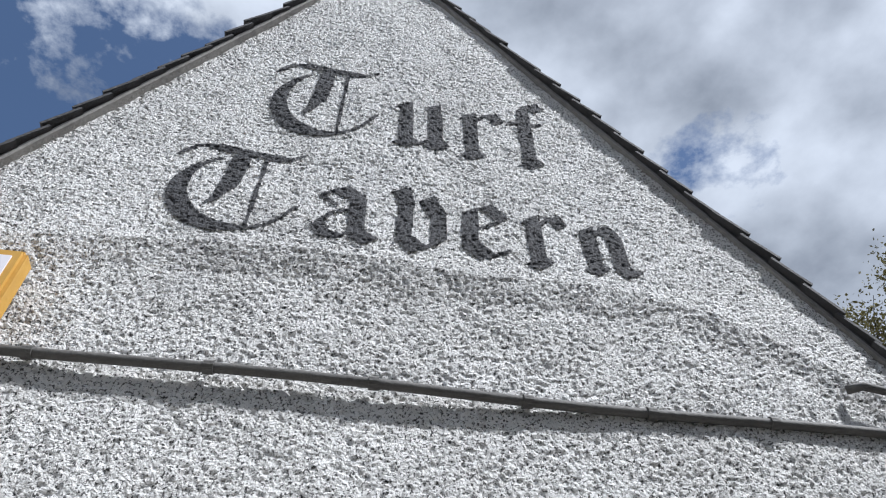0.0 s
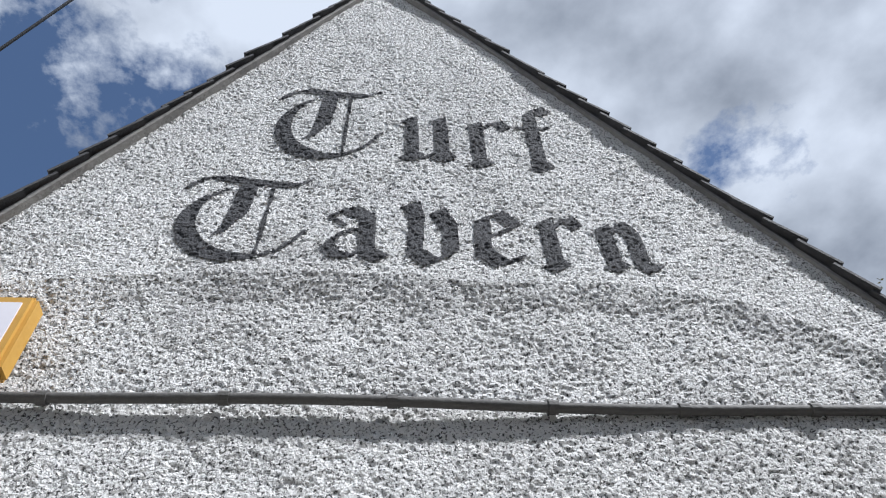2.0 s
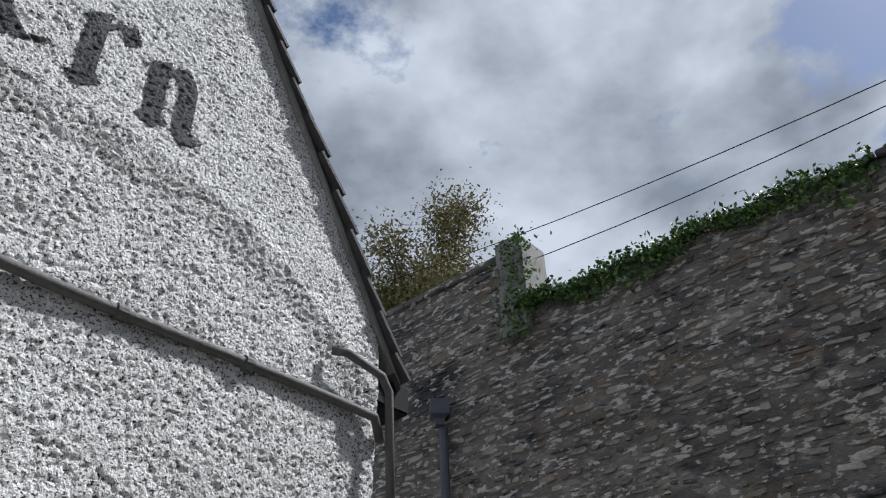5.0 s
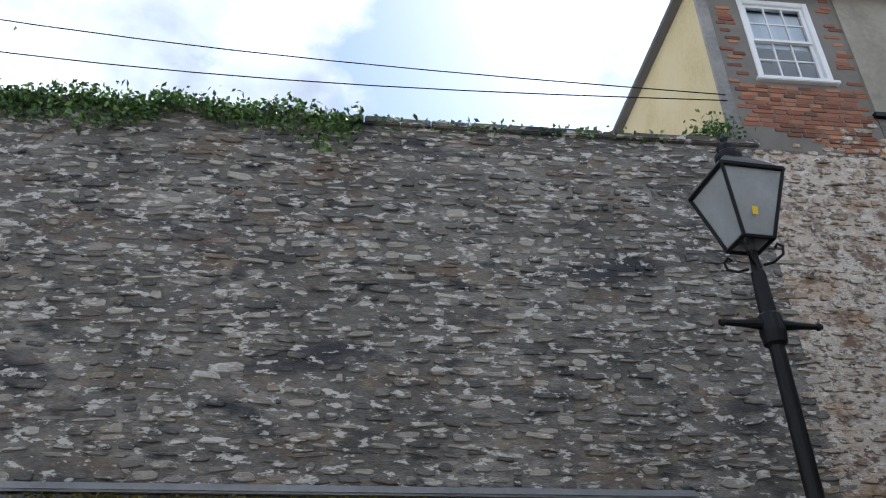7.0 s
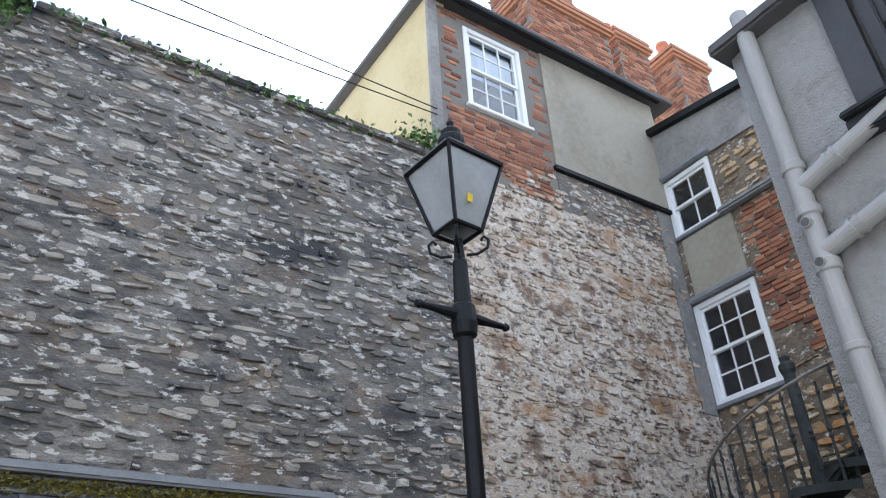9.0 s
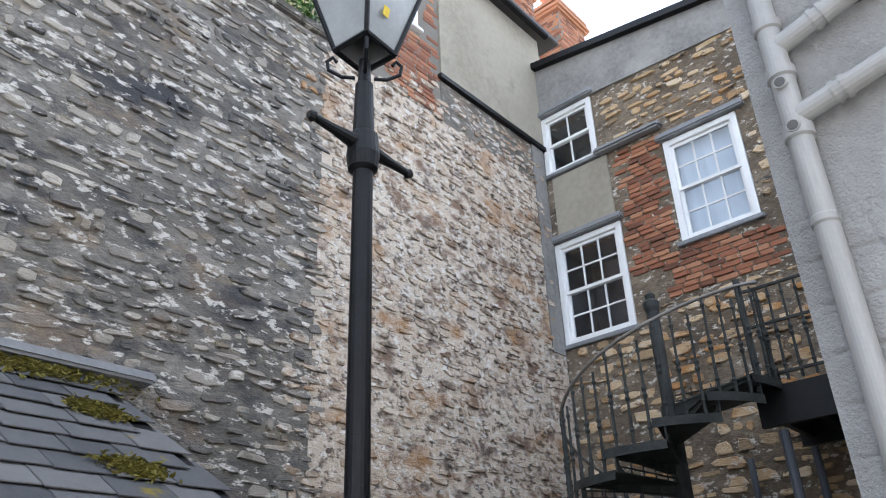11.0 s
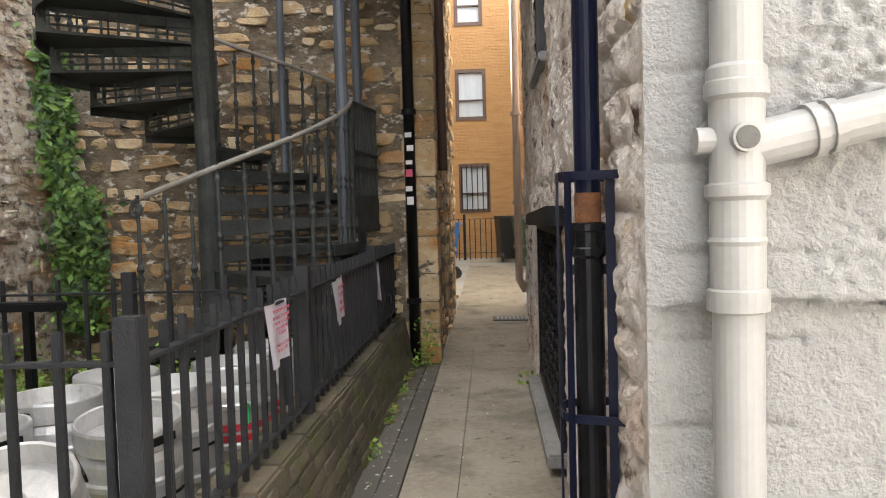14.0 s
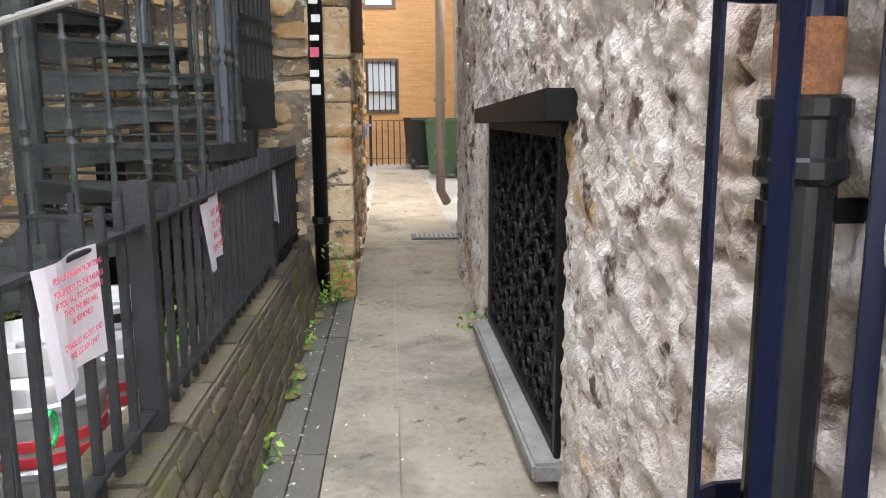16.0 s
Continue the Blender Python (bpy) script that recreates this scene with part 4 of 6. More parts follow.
O_WIN = [(-0.23, 0.55, 1.37, 2.6), (-0.27, 0.5, 3.68, 4.95), (-0.25, 0.45, 6.02, 7.28)]
FO = basis((0, 0, 0), (-1, 0, 0), (0, 0, 1), (0, 1, 0))
pierced(bm, [-6.0, 5.0], [-0.1, 12.0], O_WIN, FO, 0.35)
part("wall", bm, M_ORANGE, orange)
masonry(orange, basis((8.5, -21.0, 0.3), (-1, 0, 0), (0, 0, 1), (0, 1, 0)), 5.0, 9.0, (0.075, 0.075), (0.2, 0.24), 0.008, 51, M_ORANGE, M_ORANGE, lambda u, v, a, b: not any(2.5 + h[0] - 0.05 < u + a and u - a < 2.5 + h[1] + 0.05 and h[2] - 0.05 < v + 0.3 + b and v + 0.3 - b < h[3] + 0.05 for h in O_WIN), piece="brick", square=1.0, gap=0.01)
part("roof", B(-5.2, 6.2, -6.0, 0.4, 12.0, 12.3), M_ROOF, orange)
for u0, u1, z0, z1 in O_WIN:
    bm = bmesh.new()
    for a in ((u0, u0 + 0.09, z0, z1), (u1 - 0.09, u1, z0, z1), (u0 + 0.09, u1 - 0.09, z0, z0 + 0.09), (u0 + 0.09, u1 - 0.09, z1 - 0.09, z1), (u0 + 0.09, u1 - 0.09, z0 + (z1 - z0) * 0.38, z0 + (z1 - z0) * 0.38 + 0.03)):
        box(bm, -a[1], -a[0], -0.12, 0.03, a[2], a[3])
    w = part("window", bm, M_BROWN, orange, "brown painted window frame")
    part("pane", B(-u1 + 0.09, -u0 - 0.09, -0.07, -0.06, z0 + 0.09, z1 - 0.09), M_CURTAIN, w)
for i in range(6):
    part("window_bar", tube(bmesh.new(), [(-0.5 + i * 0.134, 0.05, 1.4), (-0.5 + i * 0.134, 0.05, 2.56)], 0.012, 6), M_IRON, orange)


# ---- painted lettering: broad-nib strokes ----
NIB = (0.047, 0.032)


def strokes_mask(u, v, strokes, x0, z0, sx, sz, nib=NIB):
    hit = np.zeros(u.shape, bool)
    for line, wgt in strokes:
        nx, nz = nib[0] * wgt, nib[1] * wgt
        pts = [(x0 + a * sx, z0 + b * sz) for a, b in line]
        for (ax, az), (bx, bz) in zip(pts, pts[1:]):
            dx, dz = bx - ax, bz - az
            det = dx * nz - dz * nx
            th = 0.011
            if abs(det) > 1e-6:
                s = ((u - ax) * nz - (v - az) * nx) / det
                t = (dx * (v - az) - dz * (u - ax)) / det
                hit |= (s >= -0.02) & (s <= 1.02) & (np.abs(t) <= 1)
            L = math.hypot(dx, dz)
            s = ((u - ax) * dx + (v - az) * dz) / (L * L)
            dist = np.abs((u - ax) * dz - (v - az) * dx) / L
            hit |= (s >= -0.02) & (s <= 1.02) & (dist <= th)
    return hit


def arc(cx, cy, rx, ry, a0, a1, n=12):
    return [(cx + rx * math.cos(radians(a0 + (a1 - a0) * i / n)), cy + ry * math.sin(radians(a0 + (a1 - a0) * i / n))) for i in range(n + 1)]


STEM_FOOT = lambda x, top: [([(x - 0.12, top - 0.1), (x, top), (x + 0.02, 0.12), (x + 0.14, 0.02)], 1.0), ([(x - 0.14, 0.08), (x, 0.0), (x + 0.1, 0.1)], 0.6)]
GLYPHS = {
    "T": [([(0.02, 0.82), (0.1, 0.92), (0.24, 0.96), (0.55, 0.9), (0.85, 0.86), (1.0, 0.93)], 0.8), (arc(0.54, 0.44, 0.45, 0.42, 118, 305), 1.1), ([(0.8, 0.09), (0.93, 0.2), (1.02, 0.32)], 0.5), ([(0.5, 0.88), (0.48, 0.6), (0.45, 0.42)], 1.25), ([(0.45, 0.42), (0.37, 0.28)], 0.8), ([(0.7, 0.86), (0.68, 0.08)], 0.22)],
    "u": STEM_FOOT(0.2, 0.92) + STEM_FOOT(0.72, 0.92) + [([(0.2, 0.1), (0.42, 0.03), (0.68, 0.2)], 0.4)],
    "r": STEM_FOOT(0.3, 0.92) + [([(0.34, 0.72), (0.56, 0.92), (0.72, 0.98), (0.86, 0.8)], 0.8)],
    "f": [([(0.86, 1.22), (0.66, 1.34), (0.46, 1.22), (0.44, 0.9), (0.46, 0.12), (0.62, 0.02)], 1.05), ([(0.1, 0.86), (0.84, 0.9)], 0.6), ([(0.26, 0.06), (0.48, -0.02)], 0.5)],
    "a": [([(0.1, 0.84), (0.34, 1.0), (0.62, 0.84), (0.64, 0.14), (0.84, 0.02)], 1.0), ([(0.1, 0.84), (0.34, 0.66)], 0.25), ([(0.62, 0.62), (0.3, 0.52), (0.1, 0.3), (0.2, 0.1), (0.42, 0.06), (0.62, 0.22)], 0.75)],
    "v": [([(0.02, 1.08), (0.2, 1.2), (0.28, 0.9), (0.24, 0.2)], 1.0), ([(0.24, 0.2), (0.5, 0.02), (0.8, 0.2), (0.82, 0.72), (0.62, 1.04)], 1.0)],
    "e": [([(0.24, 0.88), (0.22, 0.24), (0.5, 0.04), (0.88, 0.2)], 1.05), ([(0.24, 0.88), (0.54, 1.0), (0.82, 0.76), (0.26, 0.48)], 0.8)],
    "n": STEM_FOOT(0.22, 0.92) + [([(0.26, 0.74), (0.5, 0.98), (0.7, 0.8), (0.72, 0.12), (0.86, 0.0), (1.0, 0.1)], 1.0)],
}
WORDS = (
    (("T", 0.17, 5.7, 0.72, 1.0), ("u", 1.03, 5.69, 0.385, 0.58), ("r", 1.44, 5.63, 0.37, 0.6), ("f", 1.8, 5.61, 0.32, 0.62)),
    (("T", -0.23, 4.64, 0.73, 0.86), ("a", 0.6, 4.65, 0.41, 0.49), ("v", 1.04, 4.62, 0.35, 0.48), ("e", 1.43, 4.62, 0.34, 0.49), ("r", 1.79, 4.6, 0.32, 0.49), ("n", 2.14, 4.6, 0.33, 0.44)),
)
for word in WORDS:
    lettering = thing("painted_lettering", Matrix(), "large black painted blackletter word on white pebbledash", "lettering", "painted words of the gable")
    for g, x, z, w, h in word:
        f = lambda u, v, g=g, x=x, z=z, w=w, h=h: strokes_mask(u, v, GLYPHS[g], x, z, w, h) & (bumps(u, v, 90, 77) > 0.08)
        relief_sheet("letter", FG, x - 0.15, x + w + 0.15, z - 0.12, z + h * 1.45, 0.008, lambda u, v: gable_h(u, v) + 0.007, f, M_SIGN, lettering)

# ---- things on the gable ----
signbox = thing("wall_sign", pose(-0.9, GABLE_Y - 0.12, 3.71), "yellow framed white sign box fixed to the pebbledash", "sign")
part("sign_frame", B(-0.35, 0.29, -0.06, 0.06, 0.0, 0.45, bevel=0.02), M_AMBER, signbox)
part("sign_face", B(-0.3, 0.24, -0.067, -0.055, 0.06, 0.39), M_PAPER, signbox)
part("writing", B(-0.05, 0.2, -0.071, -0.066, 0.2, 0.24), M_PURPLE, signbox)


def pipe_run(name, pts, r, mat, label, brackets=(), seg=12):
    p = thing(name, Matrix(), label, "pipe")
    part("pipe", tube(bmesh.new(), pts, r, seg), mat, p, smooth=True)
    for q, d in brackets:
        part("bracket", tube(bmesh.new(), [Vector(q) - Vector(d) * 0.022, Vector(q) + Vector(d) * 0.022], r * 1.35, seg), mat, p)
    return p


rng = random.Random(3)
zz = lambda x: 3.655 - 0.012 * (x - 1.4) + 0.012 * math.sin(x * 2.3)
pipe_run("conduit", [(x, GABLE_Y - 0.042, zz(x)) for x in [EL + 0.28 * i for i in range(19)]] + [(3.62, GABLE_Y - 0.1, 3.6), (3.72, GABLE_Y - 0.04, 3.53)], 0.024, M_GPIPE, "long grey painted pipe across the gable", [((x, GABLE_Y - 0.042, zz(x)), (1, 0, 0)) for x in (-1.1, -0.45, 0.3, 1.02, 1.72, 2.3, 2.9)])
pipe_run("conduit", [(3.36, GABLE_Y - 0.06, 3.88), (3.42, GABLE_Y - 0.11, 3.87), (3.66, GABLE_Y - 0.11, 3.83), (3.71, GABLE_Y - 0.11, 3.76), (3.73, GABLE_Y - 0.11, 3.0)], 0.022, M_GPIPE, "short white painted pipe bent down the gable")
fl = thing("wall_lamp", pose(3.52, GABLE_Y - 0.16, 2.95), "small black floodlight on the white wall", "lamp")
part("lamp_body", B(-0.14, 0.14, -0.1, 0.05, 0.0, 0.07, bevel=0.02), M_IRON, fl)
part("arm", tube(bmesh.new(), [(0, 0.02, 0.05), (0.05, 0.2, 0.1)], 0.012, 6), M_IRON, fl)
tagged(mesh_object("vent_pipe", tube(bmesh.new(), [(3.77, GABLE_Y - 0.1, 3.0), (3.77, GABLE_Y - 0.1, 3.1)], 0.05), M_BROWN), "short rusty brown pipe end on the white wall", "pipe")
HOP_Y = 7.13
tagged(mesh_object("downpipe", tube(bmesh.new(), [(WALL_X - 0.13, HOP_Y, 0.1), (WALL_X - 0.13, HOP_Y, 6.6)], 0.07), M_BGPIPE), "blue grey downpipe against the rubble wall", "pipe")
tagged(mesh_object("hopper_head", lathe(bmesh.new(), [(0.09, 6.6), (0.1, 6.7), (0.2, 6.75), (0.2, 6.98), (0.17, 6.98)], WALL_X - 0.2, HOP_Y, 4), M_BGPIPE), "blue grey rainwater hopper on top of a downpipe", "hopper")

# ---- street lamp ----
lamp = thing("street_lamp", pose(6.657, -2.222, -0.06, 0, 0, 5), "black cast iron street lamp with a tapered glass lantern", "street lamp")
part("column", lathe(bmesh.new(), [(0.075, 0), (0.075, 0.5), (0.065, 0.56), (0.058, 0.7), (0.05, 3.9), (0.075, 3.92), (0.085, 4.0), (0.075, 4.12), (0.056, 4.14), (0.048, 4.45), (0.036, 4.47), (0.03, 4.62)], seg=20), M_IRON, lamp, smooth=False)
for s in (-1, 1):
    part("ladder_bar", lathe(bmesh.new(), [(0.04, 0.07), (0.026, 0.2), (0.02, 0.32), (0.03, 0.335), (0.02, 0.36)], seg=10), M_IRON, lamp).matrix_local = pose(0, 0, 4.06, 0, 90 * s, 87)
LB, LT, LH0, LH1 = 0.115, 0.24, 4.68, 5.2
for q in range(4):
    a0, a1 = math.pi / 4 + q * math.pi / 2, math.pi / 4 + (q + 1) * math.pi / 2
    c = lambda a, r, z: (r * math.sqrt(2) * math.cos(a), r * math.sqrt(2) * math.sin(a), z)
    part("corner_bar", tube(bmesh.new(), [c(a0, LB, LH0), c(a0, LT, LH1)], 0.014, 6), M_IRON, lamp)
    part("top_rail", tube(bmesh.new(), [c(a0, LT, LH1), c(a1, LT, LH1)], 0.022, 6), M_IRON, lamp)
    part("bottom_rail", tube(bmesh.new(), [c(a0, LB, LH0), c(a1, LB, LH0)], 0.016, 6), M_IRON, lamp)
    bm = bmesh.new()
    vs = [bm.verts.new(Vector(p) * f + Vector((0, 0, p[2] * (1 - f)))) for f in (0.97, 0.95) for p in (c(a0, LB, LH0 + 0.02), c(a1, LB, LH0 + 0.02), c(a1, LT, LH1), c(a0, LT, LH1))]
    for fq in ((0, 1, 2, 3), (7, 6, 5, 4), (0, 4, 5, 1), (1, 5, 6, 2), (2, 6, 7, 3), (3, 7, 4, 0)):
        bm.faces.new([vs[i] for i in fq])
    part("lantern_pane", bm, M_LGLASS, lamp)
    aa = a0
    part("scroll", tube(bmesh.new(), [(math.cos(aa) * r, math.sin(aa) * r, z) for r, z in ((0.05, 4.5), (0.12, 4.5), (0.19, 4.54), (0.2, 4.6), (0.17, 4.63), (0.15, 4.6))], 0.011, 6), M_IRON, lamp)
part("roof_cap", lathe(bmesh.new(), [(LT * 1.45, LH1), (LT * 1.1, LH1 + 0.09), (0.13, LH1 + 0.2), (0.1, LH1 + 0.2)], seg=4), M_IRON, lamp).matrix_local = pose(0, 0, 0, 0, 0, 45)
part("chimney_cap", lathe(bmesh.new(), [(0.09, 5.4), (0.1, 5.44), (0.1, 5.47), (0.07, 5.5), (0.075, 5.54), (0.045, 5.56), (0.02, 5.6), (0.03, 5.63), (0.02, 5.66), (0.005, 5.69)], seg=14), M_IRON, lamp)
part("sticker", B(-0.022, 0.022, -0.03, 0.03, -0.002, 0.002), M_YFLOWER, lamp, "yellow sticker").matrix_local = pose(-0.17, 0.02, 4.86, 78, 0, 90)
PLATE = pose(6.657, -2.222, 1.8) @ pose(0, 0, 0, 0, 0, 52) @ pose(0.012, 0.062, 0, 90, 0, 180)
plate = part("number_plate", B(-0.028, 0.028, -0.13, 0.13, 0.0, 0.004), M_STICK, lamp, "white plate with black characters")
plate.matrix_world = PLATE
for ch, z in (("S", 0.06), ("H", -0.025), ("3", -0.115)):
    cu = bpy.data.curves.new("character", "FONT")
    cu.body, cu.size, cu.align_x, cu.extrude = ch, 0.075, "CENTER", 0.0008
    tmp = bpy.data.objects.new("character", cu)
    me = bpy.data.meshes.new_from_object(tmp)
    me.materials.append(M_IRON)
    o = new("character", me)
    o.parent = plate
    o.matrix_local = Matrix.Translation((0, z, 0.005))
    bpy.data.objects.remove(tmp)

# ---- lean-to shed with slates ----
shed = thing("shed", Matrix(), "white lean-to with mossy slate roof and black gutter", "shed")
SY0, SY1, SX, SZ = -2.7, 6.0, 6.98, 1.8
part("wall", B(SX + 0.08, SX + 0.3, SY0 + 0.06, SY1, 0, SZ - 0.02, bevel=0.02), M_WHITE, shed)
part("wall", B(SX + 0.3, WALL_X - 0.05, SY0 + 0.5, SY0 + 0.7, 0, SZ + 0.1), M_WHITE, shed)
bm = bmesh.new()
prism(bm, [(SX + 0.5, SZ + 0.1), (WALL_X - 0.05, SZ + 0.1), (WALL_X - 0.05, 3.4)], basis((0, SY0 + 0.51, 0), (1, 0, 0), (0, 0, 1), (0, 0.2, 0)))
part("gable_wall", bm, M_WHITE, shed)
sl = Vector((WALL_X - 0.06 - SX, 0.42, 3.52 - SZ))
SLEN = sl.length
FS = basis((SX, SY0, SZ), (0, 1, 0), tuple(sl.normalized()), tuple(Vector((sl.x, 0, sl.z)).normalized().cross(Vector((0, -1, 0)))))
if (FS.to_3x3() @ Vector((0, 0, 1))).z < 0:
    FS = FS @ Matrix.Diagonal((1, 1, -1, 1))
bm = bmesh.new()
prism(bm, [(0, 0), (SY1 - SY0, 0), (SY1 - SY0, SLEN), (0, SLEN)], FS @ Matrix.Diagonal((1, 1, -0.06, 1)))
part("roof_deck", bm, M_IRON, shed)
rng = random.Random(14)
slate_me = []
for w in (0.3, 0.34, 0.38):
    sb = bmesh.new()
    box(sb, 0.002, w - 0.002, -0.02, 0.4, -0.008, 0.0, bevel=0.002)
    me = bpy.data.meshes.new("slate")
    sb.to_mesh(me)
    sb.free()
    me.materials.append(M_SLATE)
    slate_me.append((w, me))
d, row = 0.0, 0
while d < SLEN - 0.05:
    u = -0.03 - (row % 2) * 0.17
    while u < 6.4:
        w, me = slate_me[rng.randrange(3)]
        if u > -0.05:
            ob = new("slate", me)
            ob.parent = shed
            ob.matrix_world = FS @ Matrix.Translation((u, d, 0.022 + rng.uniform(0, 0.004))) @ Matrix.Rotation(radians(-3.2), 4, "X") @ Matrix.Rotation(rng.uniform(-0.01, 0.01), 4, "Z")
        u += w
    d += 0.22
    row += 1
part("flashing", B(WALL_X - 0.2, WALL_X - 0.04, SY0, SY1, 3.5, 3.58, bevel=0.02), M_LEAD, shed)
part("gutter", tube(bmesh.new(), [(SX - 0.03, SY0 - 0.12, SZ - 0.06), (SX - 0.03, SY1, SZ - 0.03)], 0.05), M_IRON, shed)
part("fascia", B(SX + 0.02, SX + 0.075, SY0 + 0.0, SY1, SZ - 0.17, SZ - 0.02), M_IRON, shed)
part("downpipe", tube(bmesh.new(), [(SX - 0.03, SY0 + 0.3, SZ - 0.1), (SX - 0.03, SY0 + 0.3, SZ - 0.2), (SX - 0.025, SY0 + 0.29, SZ - 0.25), (SX - 0.01, SY0 + 0.24, SZ - 0.32), (SX + 0.0, SY0 + 0.22, SZ - 0.38), (SX + 0.0, SY0 + 0.22, 0.05)], 0.036, 12), M_IRON, shed)
part("pipe_collar", tube(bmesh.new(), [(SX + 0.0, SY0 + 0.22, SZ - 0.5), (SX + 0.0, SY0 + 0.22, SZ - 0.42)], 0.05, 12), M_IRON, shed)
moss_spots = [FS @ Vector((rng.gauss(c[0], c[2]), min(SLEN - 0.03, rng.gauss(c[1], c[3])), 0.035)) for c in ((0.5, 2.8, 0.3, 0.09), (1.6, 2.75, 0.4, 0.1), (2.7, 2.75, 0.4, 0.1), (3.8, 2.75, 0.4, 0.1), (5.0, 2.75, 0.5, 0.1), (0.35, 2.2, 0.08, 0.06), (0.5, 1.4, 0.07, 0.05)) for _ in range(900)]
mossy = leaves("moss", moss_spots, 0.026, surface("yellow_green_moss", [(0.1, 0.09, 0.015), (0.2, 0.17, 0.03)], 6, 40, 0.95, 0.3, 60, pick="island"), seed=5, flat=(0, 0, 1))
tagged(mossy, "yellow green moss on the slates", "moss", kind="stuff")

# ---- railings ----
FX = 6.37


def railing(name, p0, p1, label, posts, top=1.05, foot=0.33, low=0.44, step=0.125, tall=0.075):
    d = Vector(p1) - Vector(p0)
    L = d.length
    r = thing(name, basis((p0[0], p0[1], 0), tuple(d.normalized()), (-d.y / L, d.x / L, 0), (0, 0, 1)), label, "railing", "iron railings")
    part("top_rail", B(0, L, -0.02, 0.02, top - 0.012, top, bevel=0.002), M_GREYIRON, r)
    part("bottom_rail", B(0, L, -0.02, 0.02, low - 0.012, low, bevel=0.002), M_GREYIRON, r)
    me = bpy.data.meshes.new("baluster")
    bb = B(-0.011, 0.011, -0.011, 0.011, foot - 0.05, top + tall, bevel=0.003)
    bb.to_mesh(me)
    bb.free()
    me.materials.append(M_GREYIRON)
    s = step / 2
    while s < L:
        if all(abs(s - q) > 0.06 for q in posts):
            o = new("baluster", me)
            o.parent = r
            o.matrix_local = Matrix.Translation((s, 0, 0))
        s += step
    for q in posts:
        pm = B(q - 0.032, q + 0.032, -0.032, 0.032, min(foot, 0.03), top + 0.11, bevel=0.004)
        part("post", pm, M_GREYIRON, r)
    return r


low_wall = thing("low_wall", Matrix(), "low mossy stone wall below the alley railings", "wall", kind="structure")
bm = bmesh.new()
prism(bm, [(6.2, -0.02), (6.5, -0.02), (6.5, 0.44), (6.285, 0.44)], basis((0, BACK_Y + 0.03, 0), (1, 0, 0), (0, 0, 1), (0, -3.25 - BACK_Y - 0.03, 0)))
part("core", bm, M_MOSSY, low_wall)
masonry(low_wall, basis((6.203, -3.25, 0), (0, -1, 0), (0.18, 0, 0.984), (-0.984, 0, 0.18)), 5.3, 0.44, (0.072, 0.075), (0.19, 0.24), 0.012, 61, M_MOSSY, M_MOSSY, lambda u, v, a, b: u - a > 0 and u + a < 5.3 and v + b < 0.46, near=(1.5, 0.2), piece="brick", square=1.0, gap=0.012, limit=300)
y = -3.25
rng = random.Random(6)
while y > BACK_Y + 0.3:
    ln = rng.uniform(0.3, 0.5)
    part("coping_stone", B(6.285, 6.52, y - ln + 0.004, y, 0.42, 0.455 + rng.uniform(0, 0.012), bevel=0.012), M_MOSSY, low_wall)
    y -= ln
railing("railing", (FX, -3.42, 0), (FX, BACK_Y - 0.02, 0), "grey black iron railing with flat top rail on a low wall", (0.0, 1.73, 3.83), foot=0.5, low=0.53)
railing("railing", (FX, -3.42, 0), (6.92, -3.42, 0), "short grey black iron railing return beside the gate", (0.51,), foot=0.03, low=0.2)
railing("railing", (6.55, -5.75, 0), (9.4, -5.75, 0), "plain iron railing in front of the spiral stair", (0.95, 1.8), top=1.0, foot=0.03, low=0.2, step=0.16)
gate = thing("notice_board", pose(8.0, -5.6, 0.0), "small dark metal tray on a post", "stand")
part("tray", B(-0.2, 0.2, -0.05, 0.05, 0.92, 0.97, bevel=0.008), M_IRON, gate)
part("post", B(-0.02, 0.02, -0.02, 0.02, 0.03, 0.92), M_IRON, gate)
dark_sheet = tagged(mesh_object("fence_panel", B(FX + 0.03, FX + 0.04, BACK_Y + 0.05, -7.28, 0.46, 1.04), M_IRON), "black sheet panel fixed behind the railing", "panel")

# ---- notices ----
def notice(y0, y1, z0, z1, label, lines, tilt=0.0):
    n = thing("notice", basis((FX - 0.022, y0, z1), (0, -1, 0), (0, 0, 1), (-1, 0, 0)) @ pose(0, 0, 0, 0, 0, tilt), label, "notice", "paper notices on the railing")
    w, h = y0 - y1, z1 - z0
    bm = bmesh.new()
    nn = 8
    ring = [[bm.verts.new((w * i / nn, -h * j, 0.012 * math.sin(i * 0.8 + j * 0.7) + (0.02 * j if i < 4 else 0.0))) for i in range(nn + 1)] for j in (0, 0.5, 1)]
    for a, b in zip(ring, ring[1:]):
        for i in range(nn):
            bm.faces.new((a[i], a[i + 1], b[i + 1], b[i]))
    bmesh.ops.solidify(bm, geom=bm.faces[:], thickness=0.0015)
    part("sheet", bm, M_PAPER, n)
    for k, (text, size, v, mat) in enumerate(lines):
        cu = bpy.data.curves.new("line", "FONT")
        cu.body, cu.size, cu.align_x, cu.extrude = text, size, "CENTER", 0.0004
        tmp = bpy.data.objects.new("line", cu)
        me = bpy.data.meshes.new_from_object(tmp)
        me.materials.append(mat)
        o = new("line", me)
        o.parent = n
        o.matrix_local = Matrix.Translation((w / 2, -h * v, 0.024))
        bpy.data.objects.remove(tmp)
    return n


